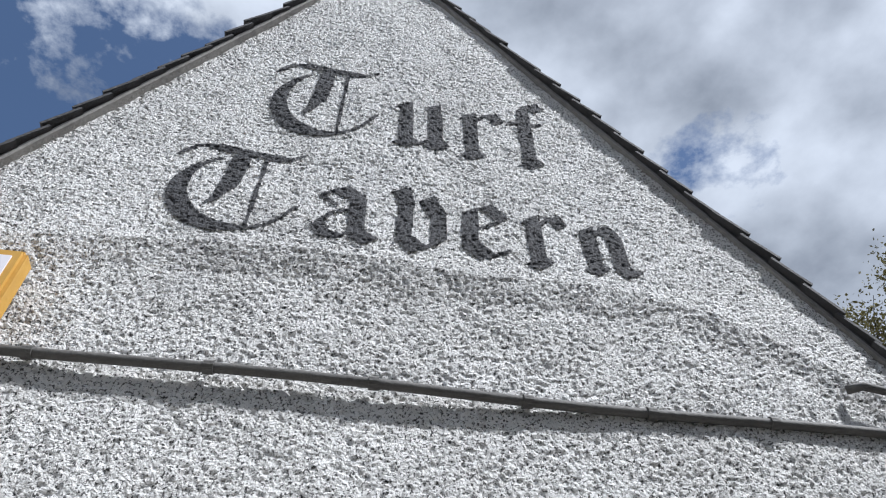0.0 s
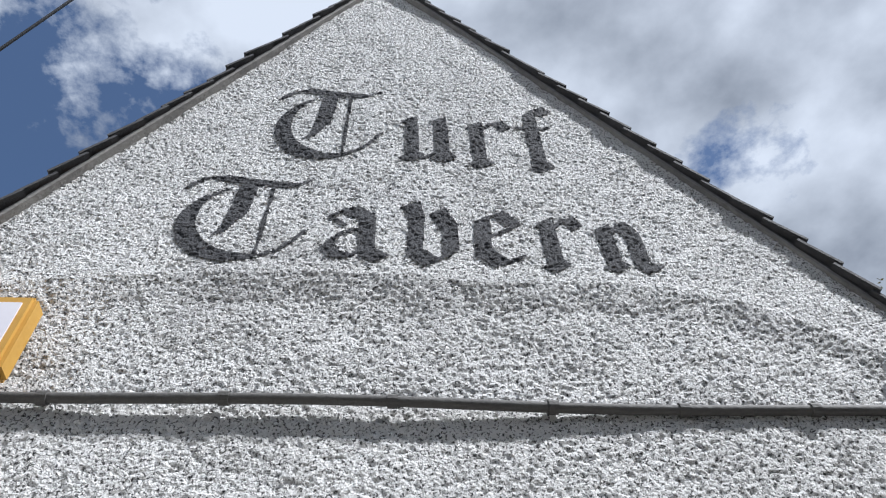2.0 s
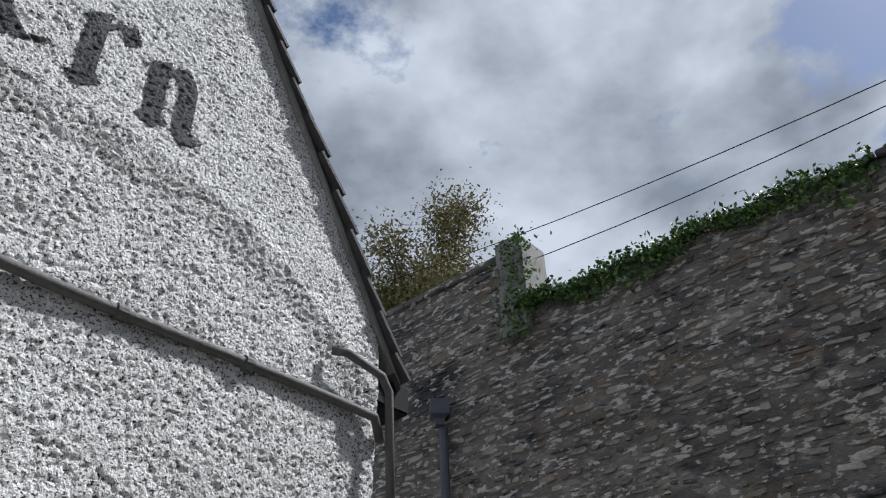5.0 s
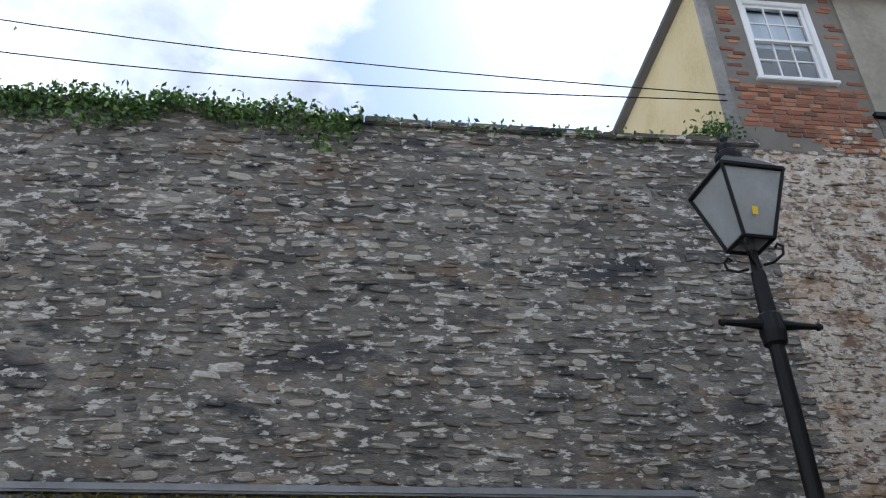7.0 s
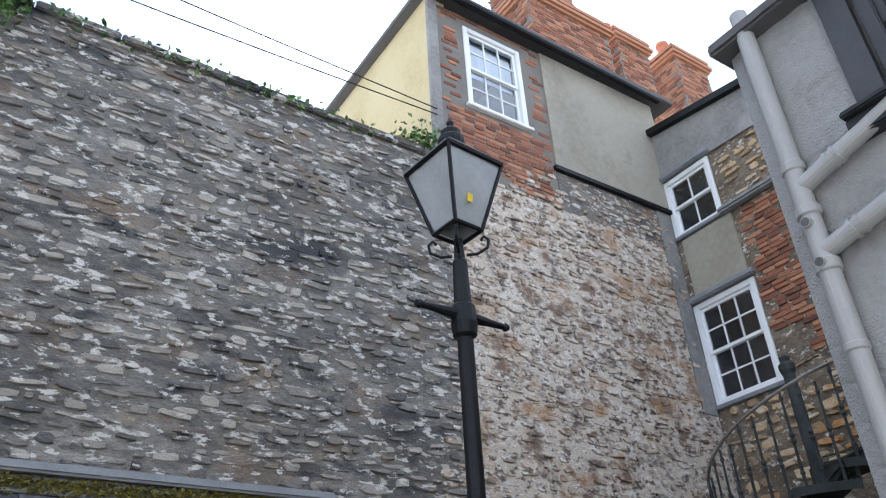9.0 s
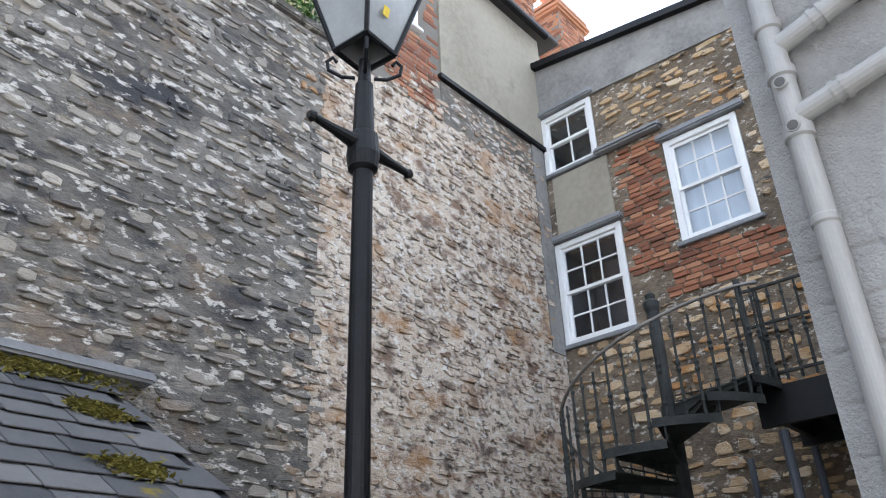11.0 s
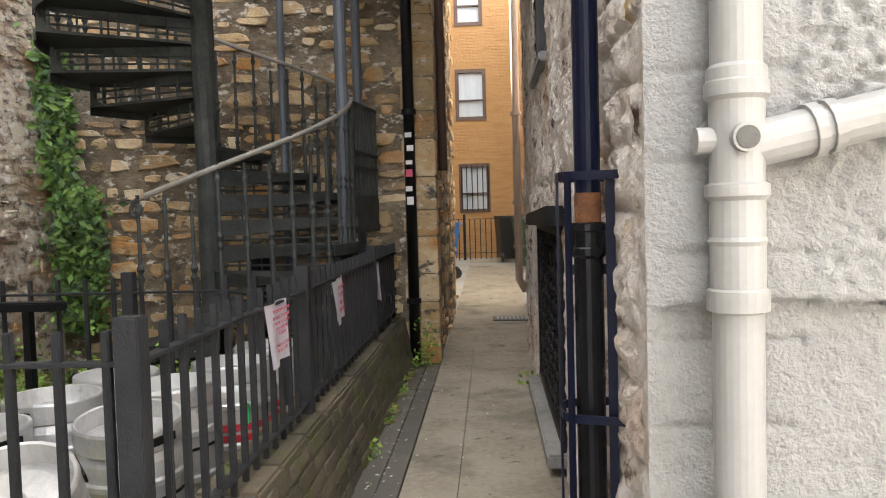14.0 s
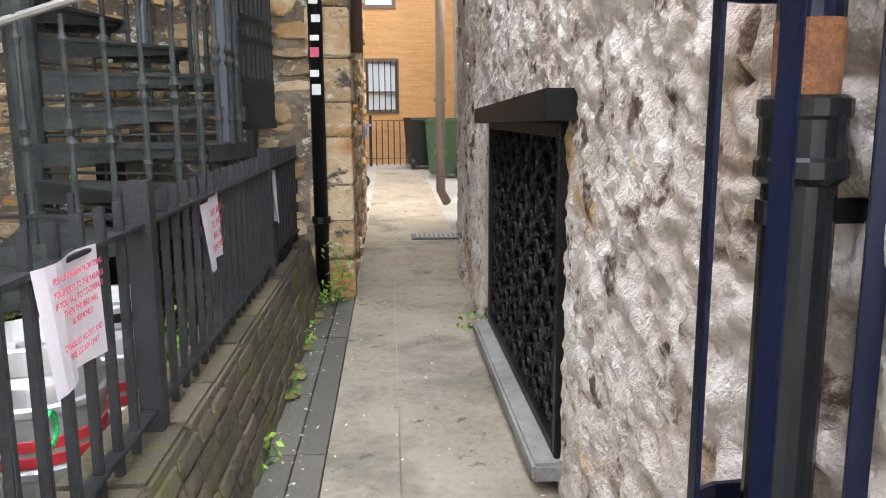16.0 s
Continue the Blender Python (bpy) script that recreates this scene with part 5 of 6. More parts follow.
notice(-4.45, -4.76, 0.81, 1.055, "white laminated notice with red capitals tied to the railing", [("PLEASE REFRAIN FROM TYING", 0.018, 0.14, M_INK), ("YOUR BIKES TO THE RAILINGS", 0.018, 0.25, M_INK), ("IF YOU FAIL TO CO-OPERATE", 0.018, 0.34, M_INK), ("THEN THE BIKE WILL", 0.018, 0.43, M_INK), ("BE REMOVED", 0.018, 0.52, M_INK), ("DISABLED ACCESS AND", 0.018, 0.7, M_INK), ("FIRE ESCAPE ONLY", 0.018, 0.79, M_INK)], 0)
notice(-5.7, -5.97, 0.79, 1.03, "white notice with red capitals on the railing", [("ANY BIKES", 0.036, 0.22, M_INK), ("TO THESE", 0.036, 0.4, M_INK), ("WILL BE", 0.036, 0.58, M_INK), ("REMOVED", 0.036, 0.76, M_INK)], 4)
notice(-7.3, -7.45, 0.74, 1.02, "small faded white notice on the railing", [], 3)

# ---- spiral stair ----
CX, CY, CR, STEP, RISE = 7.6, -7.3, 1.12, 25.7, 0.19
stair = thing("spiral_stair", pose(CX, CY, 0.03), "weathered iron spiral stair with turned balusters", "staircase")
part("newel", lathe(bmesh.new(), [(0.09, 0), (0.09, 0.1), (0.065, 0.14), (0.065, 4.85), (0.085, 4.9), (0.09, 4.96), (0.05, 5.0), (0.06, 5.05), (0.0, 5.1)], seg=16), M_STAIR, stair)
tread_me = bpy.data.meshes.new("tread")
bm = bmesh.new()
a0, a1 = radians(-STEP / 2 - 3), radians(STEP / 2 + 2)
outline = [(0.05 * math.cos(a0), 0.05 * math.sin(a0) - 0.02)] + [(CR * math.cos(a0 + (a1 - a0) * i / 5), CR * math.sin(a0 + (a1 - a0) * i / 5)) for i in range(6)] + [(0.05 * math.cos(a1), 0.05 * math.sin(a1) + 0.02)]
prism(bm, outline, Matrix.Diagonal((1, 1, 0.02, 1)))
prism(bm, [(0.06, -0.11), (CR * 0.97, -0.022), (CR * 0.97, 0.0), (0.06, 0.0)], pose(0, 0, 0, 90, 0, math.degrees(a0) + 2) @ Matrix.Diagonal((1, 1, 0.016, 1)))
for i in range(5):
    b0, b1 = a0 + (a1 - a0) * i / 5, a0 + (a1 - a0) * (i + 1) / 5
    p0, p1 = Vector((CR * math.cos(b0), CR * math.sin(b0), 0)), Vector((CR * math.cos(b1), CR * math.sin(b1), 0))
    prism(bm, [(0, -0.06), (1, -0.06), (1, 0.0), (0, 0.0)], basis(tuple(p0), tuple(p1 - p0), (0, 0, 1), tuple(-p0.normalized() * 0.012)))
lathe(bm, [(0.085, -0.17), (0.085, 0.02)], seg=12)
for rr in (0.25, 0.45, 0.65, 0.85, 1.05):
    p = Vector((rr * math.cos(a1), rr * math.sin(a1), 0))
    tube(bm, [p, p + Vector((0, 0, 0.17))], 0.008, 5)
for hz in (0.06, 0.12):
    tube(bm, [(0.08 * math.cos(a1), 0.08 * math.sin(a1), hz), (CR * 0.98 * math.cos(a1), CR * 0.98 * math.sin(a1), hz)], 0.009, 5)
po = Vector((CR * 0.98 * math.cos(a1), CR * 0.98 * math.sin(a1), 0))
prism(bm, [(0, 0), (0.16, 0), (0.05, 0.06), (0.025, 0.19), (0, 0.19)], basis(tuple(po), tuple(-po.normalized()), (0, 0, 1), tuple(Vector((-po.y, po.x, 0)).normalized() * 0.014)))
bmesh.ops.recalc_face_normals(bm, faces=bm.faces)
bm.to_mesh(tread_me)
bm.free()
tread_me.materials.append(M_STAIR)
BAL = [(0.016, 0), (0.016, 0.12), (0.024, 0.14), (0.016, 0.16), (0.013, 0.4), (0.026, 0.43), (0.014, 0.46), (0.026, 0.49), (0.013, 0.53), (0.012, 0.82), (0.022, 0.85), (0.012, 0.88), (0.012, 0.95)]
bal_me = bpy.data.meshes.new("baluster")
bm = lathe(bmesh.new(), BAL, seg=8)
bm.to_mesh(bal_me)
bm.free()
bal_me.materials.append(M_STAIR)
N_STEP, A_START = 20, 45.0
rail = []
for k in range(N_STEP):
    ang, z = A_START + STEP * k, RISE * (k + 1)
    o = new("tread", tread_me)
    o.parent = stair
    o.matrix_local = pose(0, 0, z, 0, 0, ang)
    for f in (-0.34, 0.0, 0.33) if k > 1 else ():
        a = radians(ang + STEP * f)
        o = new("baluster", bal_me)
        o.parent = stair
        o.matrix_local = pose((CR - 0.03) * math.cos(a), (CR - 0.03) * math.sin(a), z)
for i in range(9, N_STEP * 4 + 1):
    a = A_START - STEP / 2 + STEP * i / 4
    rail.append(((CR - 0.03) * math.cos(radians(a)), (CR - 0.03) * math.sin(radians(a)), RISE * (0.6 + i / 4) + 0.97))
part("handrail", tube(bmesh.new(), rail, 0.018, 8), surface("pale_worn_handrail", [(0.1, 0.09, 0.08), (0.24, 0.22, 0.19)], 6, 50, 0.5, 0.1, 60), stair, "worn pale handrail")
sc = Vector(rail[0])
tan = (Vector(rail[0]) - Vector(rail[1])).normalized()
part("rail_scroll", tube(bmesh.new(), [sc + tan * (0.05 + 0.05 * math.sin(radians(t)) * (1 - t / 500)) + Vector((0, 0, -0.06 + 0.06 * math.cos(radians(t)) * (1 - t / 500))) for t in range(0, 400, 30)], 0.014, 8), M_STAIR, stair)

landing = thing("landing", Matrix(), "dark iron landing bridging the alley from the stair", "landing")
LZ = 3.83
part("deck", B(5.0, 6.75, -8.45, -7.35, LZ - 0.05, LZ), M_IRON, landing)
part("beam", B(5.0, 6.75, -7.42, -7.35, LZ - 0.36, LZ - 0.05), M_IRON, landing)
part("beam", B(5.0, 6.75, -8.5, -8.43, LZ - 0.36, LZ - 0.05), M_IRON, landing)
for i in range(5):
    part("joist", B(5.2 + 0.35 * i, 5.26 + 0.35 * i, -8.43, -7.42, LZ - 0.3, LZ - 0.05), M_IRON, landing)
for z in (LZ + 0.12, LZ + 0.62, LZ + 1.0):
    part("rail", B(5.05, 6.72, -7.4, -7.37, z - 0.012, z + 0.012), M_STAIR, landing)
for i in range(13):
    o = new("baluster", bal_me)
    o.parent = landing
    o.matrix_world = pose(5.1 + i * 0.132, -7.385, LZ + 0.04)
part("end_post", tube(bmesh.new(), [(6.7, -7.385, LZ), (6.7, -7.385, LZ + 1.15)], 0.03, 8), M_STAIR, landing)
for x, y, r in ((6.58, -7.4, 0.045), (6.62, -8.35, 0.04), (7.3, -8.4, 0.035)):
    part("column", tube(bmesh.new(), [(x, y, 0.03), (x, y, LZ - 0.4)], r, 10), M_BGPIPE, landing)
panel = thing("iron_panel", pose(6.55, -7.45, 1.25, 0, 0, -98), "dark ironwork screen panel beside the stair", "screen")
part("panel_frame", B(0, 0.75, -0.015, 0.015, 0, 0.06), M_STAIR, panel)
for z in (0.18, 0.24, 0.5, 0.62, 1.0):
    part("panel_rail", B(0, 0.75, -0.012, 0.012, z, z + 0.03), M_STAIR, panel)
for i in range(9):
    part("panel_bar", B(0.02 + i * 0.086, 0.045 + i * 0.086, -0.01, 0.01, 0.06, 1.02), M_STAIR, panel)
part("panel_sheet", B(0.0, 0.75, -0.008, -0.004, 0.0, 0.3), M_STAIR, panel)
bench = thing("bench", pose(6.95, -7.9, 0.03), "dark wooden bench and crates below the stair", "bench")
for z in (0.42, 0.6):
    part("slat", B(-0.6, 0.5, -0.25, -0.15, z, z + 0.08, bevel=0.008), M_IRON, bench)
for x in (-0.55, 0.45):
    part("leg", B(x, x + 0.06, -0.25, 0.1, 0, 1.1, bevel=0.006), M_IRON, bench)
part("seat", B(-0.6, 0.5, -0.15, 0.25, 0.4, 0.45, bevel=0.008), M_IRON, bench)

# ---- pipes on the stone house ----
bp = pipe_run("drainpipe", [(6.19, BACK_Y + 0.09, 0.05), (6.19, BACK_Y + 0.09, 9.3)], 0.05, M_IRON, "black drainpipe with stickers beside the alley corner", [((6.19, BACK_Y + 0.09, z), (0, 0, 1)) for z in (0.6, 2.3, 4.1, 6.2, 8.0)])
rng = random.Random(17)
for z in (1.5, 1.62, 1.75, 1.86, 1.98, 2.1):
    part("sticker", B(-0.03, 0.03, 0, 0.003, -0.03, rng.uniform(0.0, 0.05)), M_STICK if z != 1.75 else M_INK, bp, "torn sticker").matrix_local = pose(6.19 + rng.uniform(-0.01, 0.01), BACK_Y + 0.141, z)
pipe_run("drainpipe", [(5.93, BACK_Y - 0.5, 1.8), (5.93, BACK_Y - 0.5, 6.0)], 0.045, M_BROWN, "brown drainpipe on the passage wall")

# ---- white soil pipe ----
soil = thing("soil_pipe", pose(4.935, WHITE_Y + 0.09, 0), "thick white painted soil pipe with branch and inspection caps", "pipe")
PR = 0.056
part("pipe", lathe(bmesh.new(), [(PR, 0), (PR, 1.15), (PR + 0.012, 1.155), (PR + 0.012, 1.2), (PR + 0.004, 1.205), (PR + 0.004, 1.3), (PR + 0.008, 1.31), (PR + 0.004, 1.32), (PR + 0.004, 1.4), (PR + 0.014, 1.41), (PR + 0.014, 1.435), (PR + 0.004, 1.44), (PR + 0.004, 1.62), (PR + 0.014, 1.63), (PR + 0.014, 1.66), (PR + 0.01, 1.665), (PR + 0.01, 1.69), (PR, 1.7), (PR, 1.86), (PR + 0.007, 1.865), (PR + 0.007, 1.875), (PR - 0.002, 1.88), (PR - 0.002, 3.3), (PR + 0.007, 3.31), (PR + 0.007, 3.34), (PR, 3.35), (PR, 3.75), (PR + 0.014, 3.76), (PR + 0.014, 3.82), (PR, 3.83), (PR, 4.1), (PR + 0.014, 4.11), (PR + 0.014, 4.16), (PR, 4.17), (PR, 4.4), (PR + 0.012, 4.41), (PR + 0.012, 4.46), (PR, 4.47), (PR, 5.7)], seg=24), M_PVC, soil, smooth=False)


def branch(z, reach, rise_to, r=0.052):
    part("branch", tube(bmesh.new(), [(0, 0, z + 0.015), (-reach, 0.0, z + rise_to)], r, 16), M_PVC, soil)
    for f in (0.22, 0.27, 0.7, 0.95):
        q = Vector((-reach * f, 0.0, z + 0.015 + (rise_to - 0.015) * f))
        d = Vector((-reach, 0, rise_to - 0.015)).normalized() * 0.012
        part("ring", tube(bmesh.new(), [q - d, q + d], r + 0.009, 16), M_PVC, soil)


branch(1.5, 0.75, 0.178)
branch(3.86, 0.9, 0.22)
branch(4.28, 0.95, 0.28)
for z in (1.535, 3.8, 4.05):
    part("inspection_cap", tube(bmesh.new(), [(0, 0.03, z), (0, PR + 0.02, z)], 0.032, 16), M_PVC, soil)
    part("cap_disc", tube(bmesh.new(), [(0, PR + 0.019, z), (0, PR + 0.024, z)], 0.025, 16), M_GPIPE, soil)
part("side_cap", tube(bmesh.new(), [(0.03, 0.0, 1.535), (PR + 0.035, 0.0, 1.535)], 0.03, 14), M_PVC, soil)

# ---- black pipe in its blue cage ----
PYX, PYY = LANE_X + 0.066, WHITE_Y - 0.54
bpipe = thing("drainpipe", pose(PYX, PYY, 0), "black plastic pipe below a rusty blue iron pipe", "pipe")
part("lower_pipe", lathe(bmesh.new(), [(0.045, 0), (0.045, 1.24), (0.056, 1.25), (0.056, 1.27), (0.052, 1.275), (0.052, 1.32), (0.056, 1.325), (0.056, 1.345), (0.048, 1.35)], seg=20), M_BLACKTUBE, bpipe)
part("rusty_collar", lathe(bmesh.new(), [(0.04, 1.35), (0.042, 1.43), (0.04, 1.44)], seg=18), M_RUST, bpipe)
part("upper_pipe", lathe(bmesh.new(), [(0.04, 1.44), (0.04, 5.6)], seg=18), M_BLUE, bpipe)
part("clip", B(-0.12, 0.05, -0.012, 0.012, 1.19, 1.22), M_IRON, bpipe)
cage = thing("pipe_guard", pose(PYX, PYY, 0), "dark blue flat bar guard around the drainpipe", "guard")
for bx, by, a in ((0.088, -0.063, 0), (0.07, 0.09, 30), (-0.055, 0.085, 75)):
    part("flat_bar", B(-0.014, 0.014, -0.004, 0.004, 0.05, 1.5, bevel=0.0015), M_BLUE, cage).matrix_local = pose(bx, by, 0, 0, 0, a + 90)
for z in (0.12, 0.76, 1.49):
    pts = [(-0.1, -0.14), (0.03, -0.13), (0.07, -0.11), (0.09, -0.08), (0.097, -0.02), (0.092, 0.04), (0.075, 0.08), (0.03, 0.095), (-0.1, 0.13)]
    bm = bmesh.new()
    inner = [(x * 0.93, y * 0.93) for x, y in pts]
    prism(bm, pts + inner[::-1], pose(0, 0, z - 0.013) @ Matrix.Diagonal((1, 1, 0.026, 1)))
    part("hoop", bm, M_BLUE, cage)

# ---- cellar grille ----
grille = thing("window_grille", basis((LANE_X, WHITE_Y - G0, GZ0), (0, -1, 0), (0, 0, 1), (1, 0, 0)), "black scrolled iron grille in a low cellar opening", "grille")
GW, GH = G1 - G0, GZ1 - GZ0
bm = bmesh.new()
for a in ((0, 0.05, 0, GH), (GW - 0.05, GW, 0, GH), (0.05, GW - 0.05, 0, 0.05), (0.05, GW - 0.05, GH - 0.05, GH)):
    box(bm, *a, -0.06, 0.015, bevel=0.004)
part("grille_frame", bm, M_IRON, grille)
me_s = bpy.data.meshes.new("scroll")
bm = bmesh.new()
tube(bm, [(0.045 * math.sin(t * 2 * math.pi), 0.1 * t, 0.0) for t in [i / 12 for i in range(13)]], 0.011, 6)
tube(bm, [(-0.03 * math.cos(t) * (1 - t / 9), 0.05 + 0.03 * math.sin(t) * (1 - t / 9), 0.006) for t in [i * 0.6 for i in range(12)]], 0.008, 5)
bm.to_mesh(me_s)
bm.free()
me_s.materials.append(M_IRON)
ncol, nrow = 14, 11
for i in range(ncol):
    for j in range(nrow):
        o = new("scroll", me_s)
        o.parent = grille
        o.matrix_local = Matrix.Translation((0.1 + (GW - 0.2) * i / (ncol - 1), 0.05 + (GH - 0.1) * j / nrow, -0.01)) @ Matrix.Diagonal(((-1) ** (i + j), (GH - 0.1) / nrow / 0.1, 1, 1))
for i in range(ncol + 1):
    u = 0.05 + (GW - 0.1) * i / ncol
    part("upright", B(u - 0.006, u + 0.006, 0.05, GH - 0.05, -0.03, -0.018), M_IRON, grille)
# Black sheet stands in for the darkness of the cellar behind the bars.
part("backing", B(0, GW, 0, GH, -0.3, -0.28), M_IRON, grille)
bm = bmesh.new()
prism(bm, [(G0 - 0.12, 1.31), (G1 + 0.06, 1.28), (G1 + 0.06, 1.36), (G0 - 0.12, 1.41)], FL @ Matrix.Translation((0, 0, -0.05)) @ Matrix.Diagonal((1, 1, 0.14, 1)))
tagged(mesh_object("lintel", bm, M_IRON), "black painted lintel above the cellar grille", "lintel", kind="structure")
tagged(mesh_object("window_sill", B(LANE_X - 0.05, LANE_X + 0.1, WHITE_Y - G1 - 0.04, WHITE_Y - G0 + 0.04, 0.05, 0.12, bevel=0.012), M_CEMENT), "grey stone sill below the grille", "sill", kind="structure")

# ---- far end of the alley ----
def wheelie_bin(m, body, label):
    b = thing("wheelie_bin", m, label, "bin", "wheelie bins")
    bm = bmesh.new()
    lo = [(-0.22, -0.27), (0.22, -0.27), (0.22, 0.25), (-0.22, 0.25)]
    hi = [(-0.28, -0.34), (0.28, -0.34), (0.28, 0.36), (-0.28, 0.36)]
    v0, v1 = [bm.verts.new((x, y, 0.06)) for x, y in lo], [bm.verts.new((x, y, 0.98)) for x, y in hi]
    bm.faces.new(v0[::-1]), bm.faces.new(v1)
    for i in range(4):
        bm.faces.new((v0[i], v0[(i + 1) % 4], v1[(i + 1) % 4], v1[i]))
    bmesh.ops.bevel(bm, geom=bm.edges[:], offset=0.02, segments=2, affect="EDGES")
    part("body", bm, body, b)
    part("lid", B(-0.3, 0.3, -0.36, 0.37, 0.98, 1.04, bevel=0.02), body, b)
    part("handle", tube(bmesh.new(), [(-0.24, 0.42, 1.0), (0.24, 0.42, 1.0)], 0.016, 8), body, b)
    for s in (-1, 1):
        part("wheel", lathe(bmesh.new(), [(0.1, -0.025), (0.1, 0.025)], seg=16), M_BINBLACK, b).matrix_local = pose(0.22 * s, 0.28, 0.1, 0, 90, 0)
    return b


wheelie_bin(pose(6.42, -15.9, rise(-15.9), 0, 0, 95), M_BINBLUE, "blue plastic wheelie bin by the passage wall")
wheelie_bin(pose(5.05, -19.3, rise(-19.3), 0, 0, 10), M_BINBLACK, "black plastic wheelie bin with a pale lid")
wheelie_bin(pose(4.66, -17.4, rise(-17.4), 0, 0, 80), M_BINGREEN, "green plastic wheelie bin against the wall")
wheelie_bin(pose(4.55, -18.6, rise(-18.6), 0, 0, 80), M_BINGREEN, "green plastic wheelie bin further along the wall")
railing("railing", (7.6, -20.2, 0), (4.6, -20.2, 0), "brown iron railing in front of the orange building", (0.0, 1.5, 3.0), top=1.22, foot=0.26, low=0.4, step=0.13, tall=0.0)
pipe_run("downpipe", [(LANE_X - 0.1, -12.2, 0.3), (LANE_X - 0.02, -12.1, 0.45), (LANE_X - 0.02, -12.1, 5.5)], 0.055, M_TPIPE, "beige downpipe on the limewashed wall", [((LANE_X - 0.02, -12.1, z), (0, 0, 1)) for z in (0.9, 1.5, 2.7)])

# ---- beer kegs ----
def keg(m, label, bands=(), dented=0):
    k = thing("keg", m, label, "keg", "steel beer kegs")
    prof = [(0.17, 0.0), (0.198, 0.004), (0.2, 0.03), (0.2, 0.085), (0.19, 0.095), (0.2, 0.12), (0.203, 0.17), (0.211, 0.18), (0.211, 0.2), (0.203, 0.21), (0.203, 0.29), (0.205, 0.37), (0.211, 0.38), (0.211, 0.4), (0.203, 0.41), (0.2, 0.47), (0.188, 0.5), (0.2, 0.51), (0.2, 0.585), (0.196, 0.595), (0.186, 0.592), (0.184, 0.52), (0.14, 0.535), (0.05, 0.54), (0.045, 0.56), (0.03, 0.56)]
    part("shell", lathe(bmesh.new(), prof, seg=28), M_STEEL, k, smooth=False)
    for a in (20, 200):
        part("hand_hole", B(-0.055, 0.055, -0.004, 0.004, -0.017, 0.017, bevel=0.003), M_IRON, k).matrix_local = pose(0.2 * math.cos(radians(a)), 0.2 * math.sin(radians(a)), 0.548, 0, 0, a + 90)
    for z0, z1, mat in bands:
        bm = bmesh.new()
        lathe(bm, [(0.2035, z0), (0.2065, z0 + 0.002), (0.2065, z1 - 0.002), (0.2035, z1)], seg=28)
        part("painted_band", bm, mat, k)
    return k


red = ((0.215, 0.252, M_RED), (0.268, 0.305, M_RED))
blue = ((0.23, 0.28, M_LBLUE),)
dark = ((0.315, 0.33, M_IRON),)
YZ = 0.055
keg(pose(6.86, -5.52, YZ, 0, 0, 30), "steel beer keg with red bands behind the railing", red)
keg(pose(6.93, -4.98, YZ + 0.01, 2, 2, 80), "scuffed steel beer keg with a brown band", ((0.1, 0.13, M_RUST),) + dark)
keg(pose(7.34, -5.25, YZ, 0, 0, 10), "steel beer keg among others in the yard", dark)
keg(pose(7.4, -4.8, YZ, 0, 0, 60), "plain steel beer keg in the yard", ())
keg(pose(6.8, -6.02, YZ, 0, 0, 100), "steel beer keg with red bands near the stair", red)
keg(pose(6.9, -4.5, YZ, 3, 6, 130), "steel beer keg with a rubbed rim", dark)
keg(pose(6.86, -3.86, YZ + 0.07, -24, 8, 20), "tilted steel beer keg leaning on its neighbours", dark)
keg(pose(7.42, -4.3, YZ, 0, 0, 140), "steel beer keg with a purple label", ((0.3, 0.33, M_PURPLE),))
keg(pose(9.16, -5.25, YZ, 0, 0, 0), "steel beer keg standing by the rubble wall", dark)
keg(pose(9.18, -4.72, YZ, 0, 0, 90), "steel beer keg with a blue band", blue)
keg(pose(9.2, -5.55 - 0.14, YZ, 0, 0, 200), "steel beer keg at the back of the stack", dark)
keg(pose(9.2, -4.25, YZ, 0, 0, 30), "steel beer keg beside the lean-to", ())
keg(pose(9.48 - 0.2, -5.0 - 0.5, YZ + 0.8, 0, -90, 0) @ pose(0, 0, -0.05), "steel beer keg with light blue bands lying on the stack", ((0.1, 0.16, M_LBLUE), (0.43, 0.47, M_LBLUE)))
keg(pose(9.42, -5.0, YZ + 0.8, 0, -90, 10), "steel beer keg lying on top of the stack", ())
keg(pose(9.42, -4.5, YZ + 0.8, 0, -90, -5), "dull steel beer keg lying on its side", ())
bt = tagged(mesh_object("black_hose", tube(bmesh.new(), [(7.75, -5.3, 0.13), (8.3, -5.2, 0.13)], 0.075, 14), M_BLACKTUBE), "thick black plastic tube lying on the setts", "tube")

# ---- plants ----
rng = random.Random(77)
top = [(WALL_X + rng.uniform(-0.22, 0.3), y, stone_top(y) + rng.gauss(0.0, 0.06) + 0.06 * math.sin(y * 5.1) - (rng.random() < 0.5) * rng.uniform(0, 0.42) * abs(math.sin(y * 1.1 + 0.4)) ** 1.5) for y in [5.6 - 5.0 * rng.random() ** 1.3 for _ in range(8500)]]
top += [(WALL_X + rng.uniform(-0.12, 0.2), y, stone_top(y) + rng.gauss(0.0, 0.05)) for y in [rng.uniform(-3.2, 0.6) for _ in range(500)]]
top += [(WALL_X + rng.uniform(-0.12, 0.2), rng.gauss(1.9 + 0.35 * k, 0.12), stone_top(2) + rng.uniform(0, 0.34)) for k in range(6) for _ in range(36)]
top += [(WALL_X - 0.16 + rng.uniform(-0.1, 0.1), rng.gauss(5.6, 0.2), rng.uniform(7.5, 9.4)) for _ in range(700)]
tagged(leaves("ivy", top, 0.044, M_LEAF, seed=2), "green ivy trailing along the wall top", "ivy", kind="stuff")
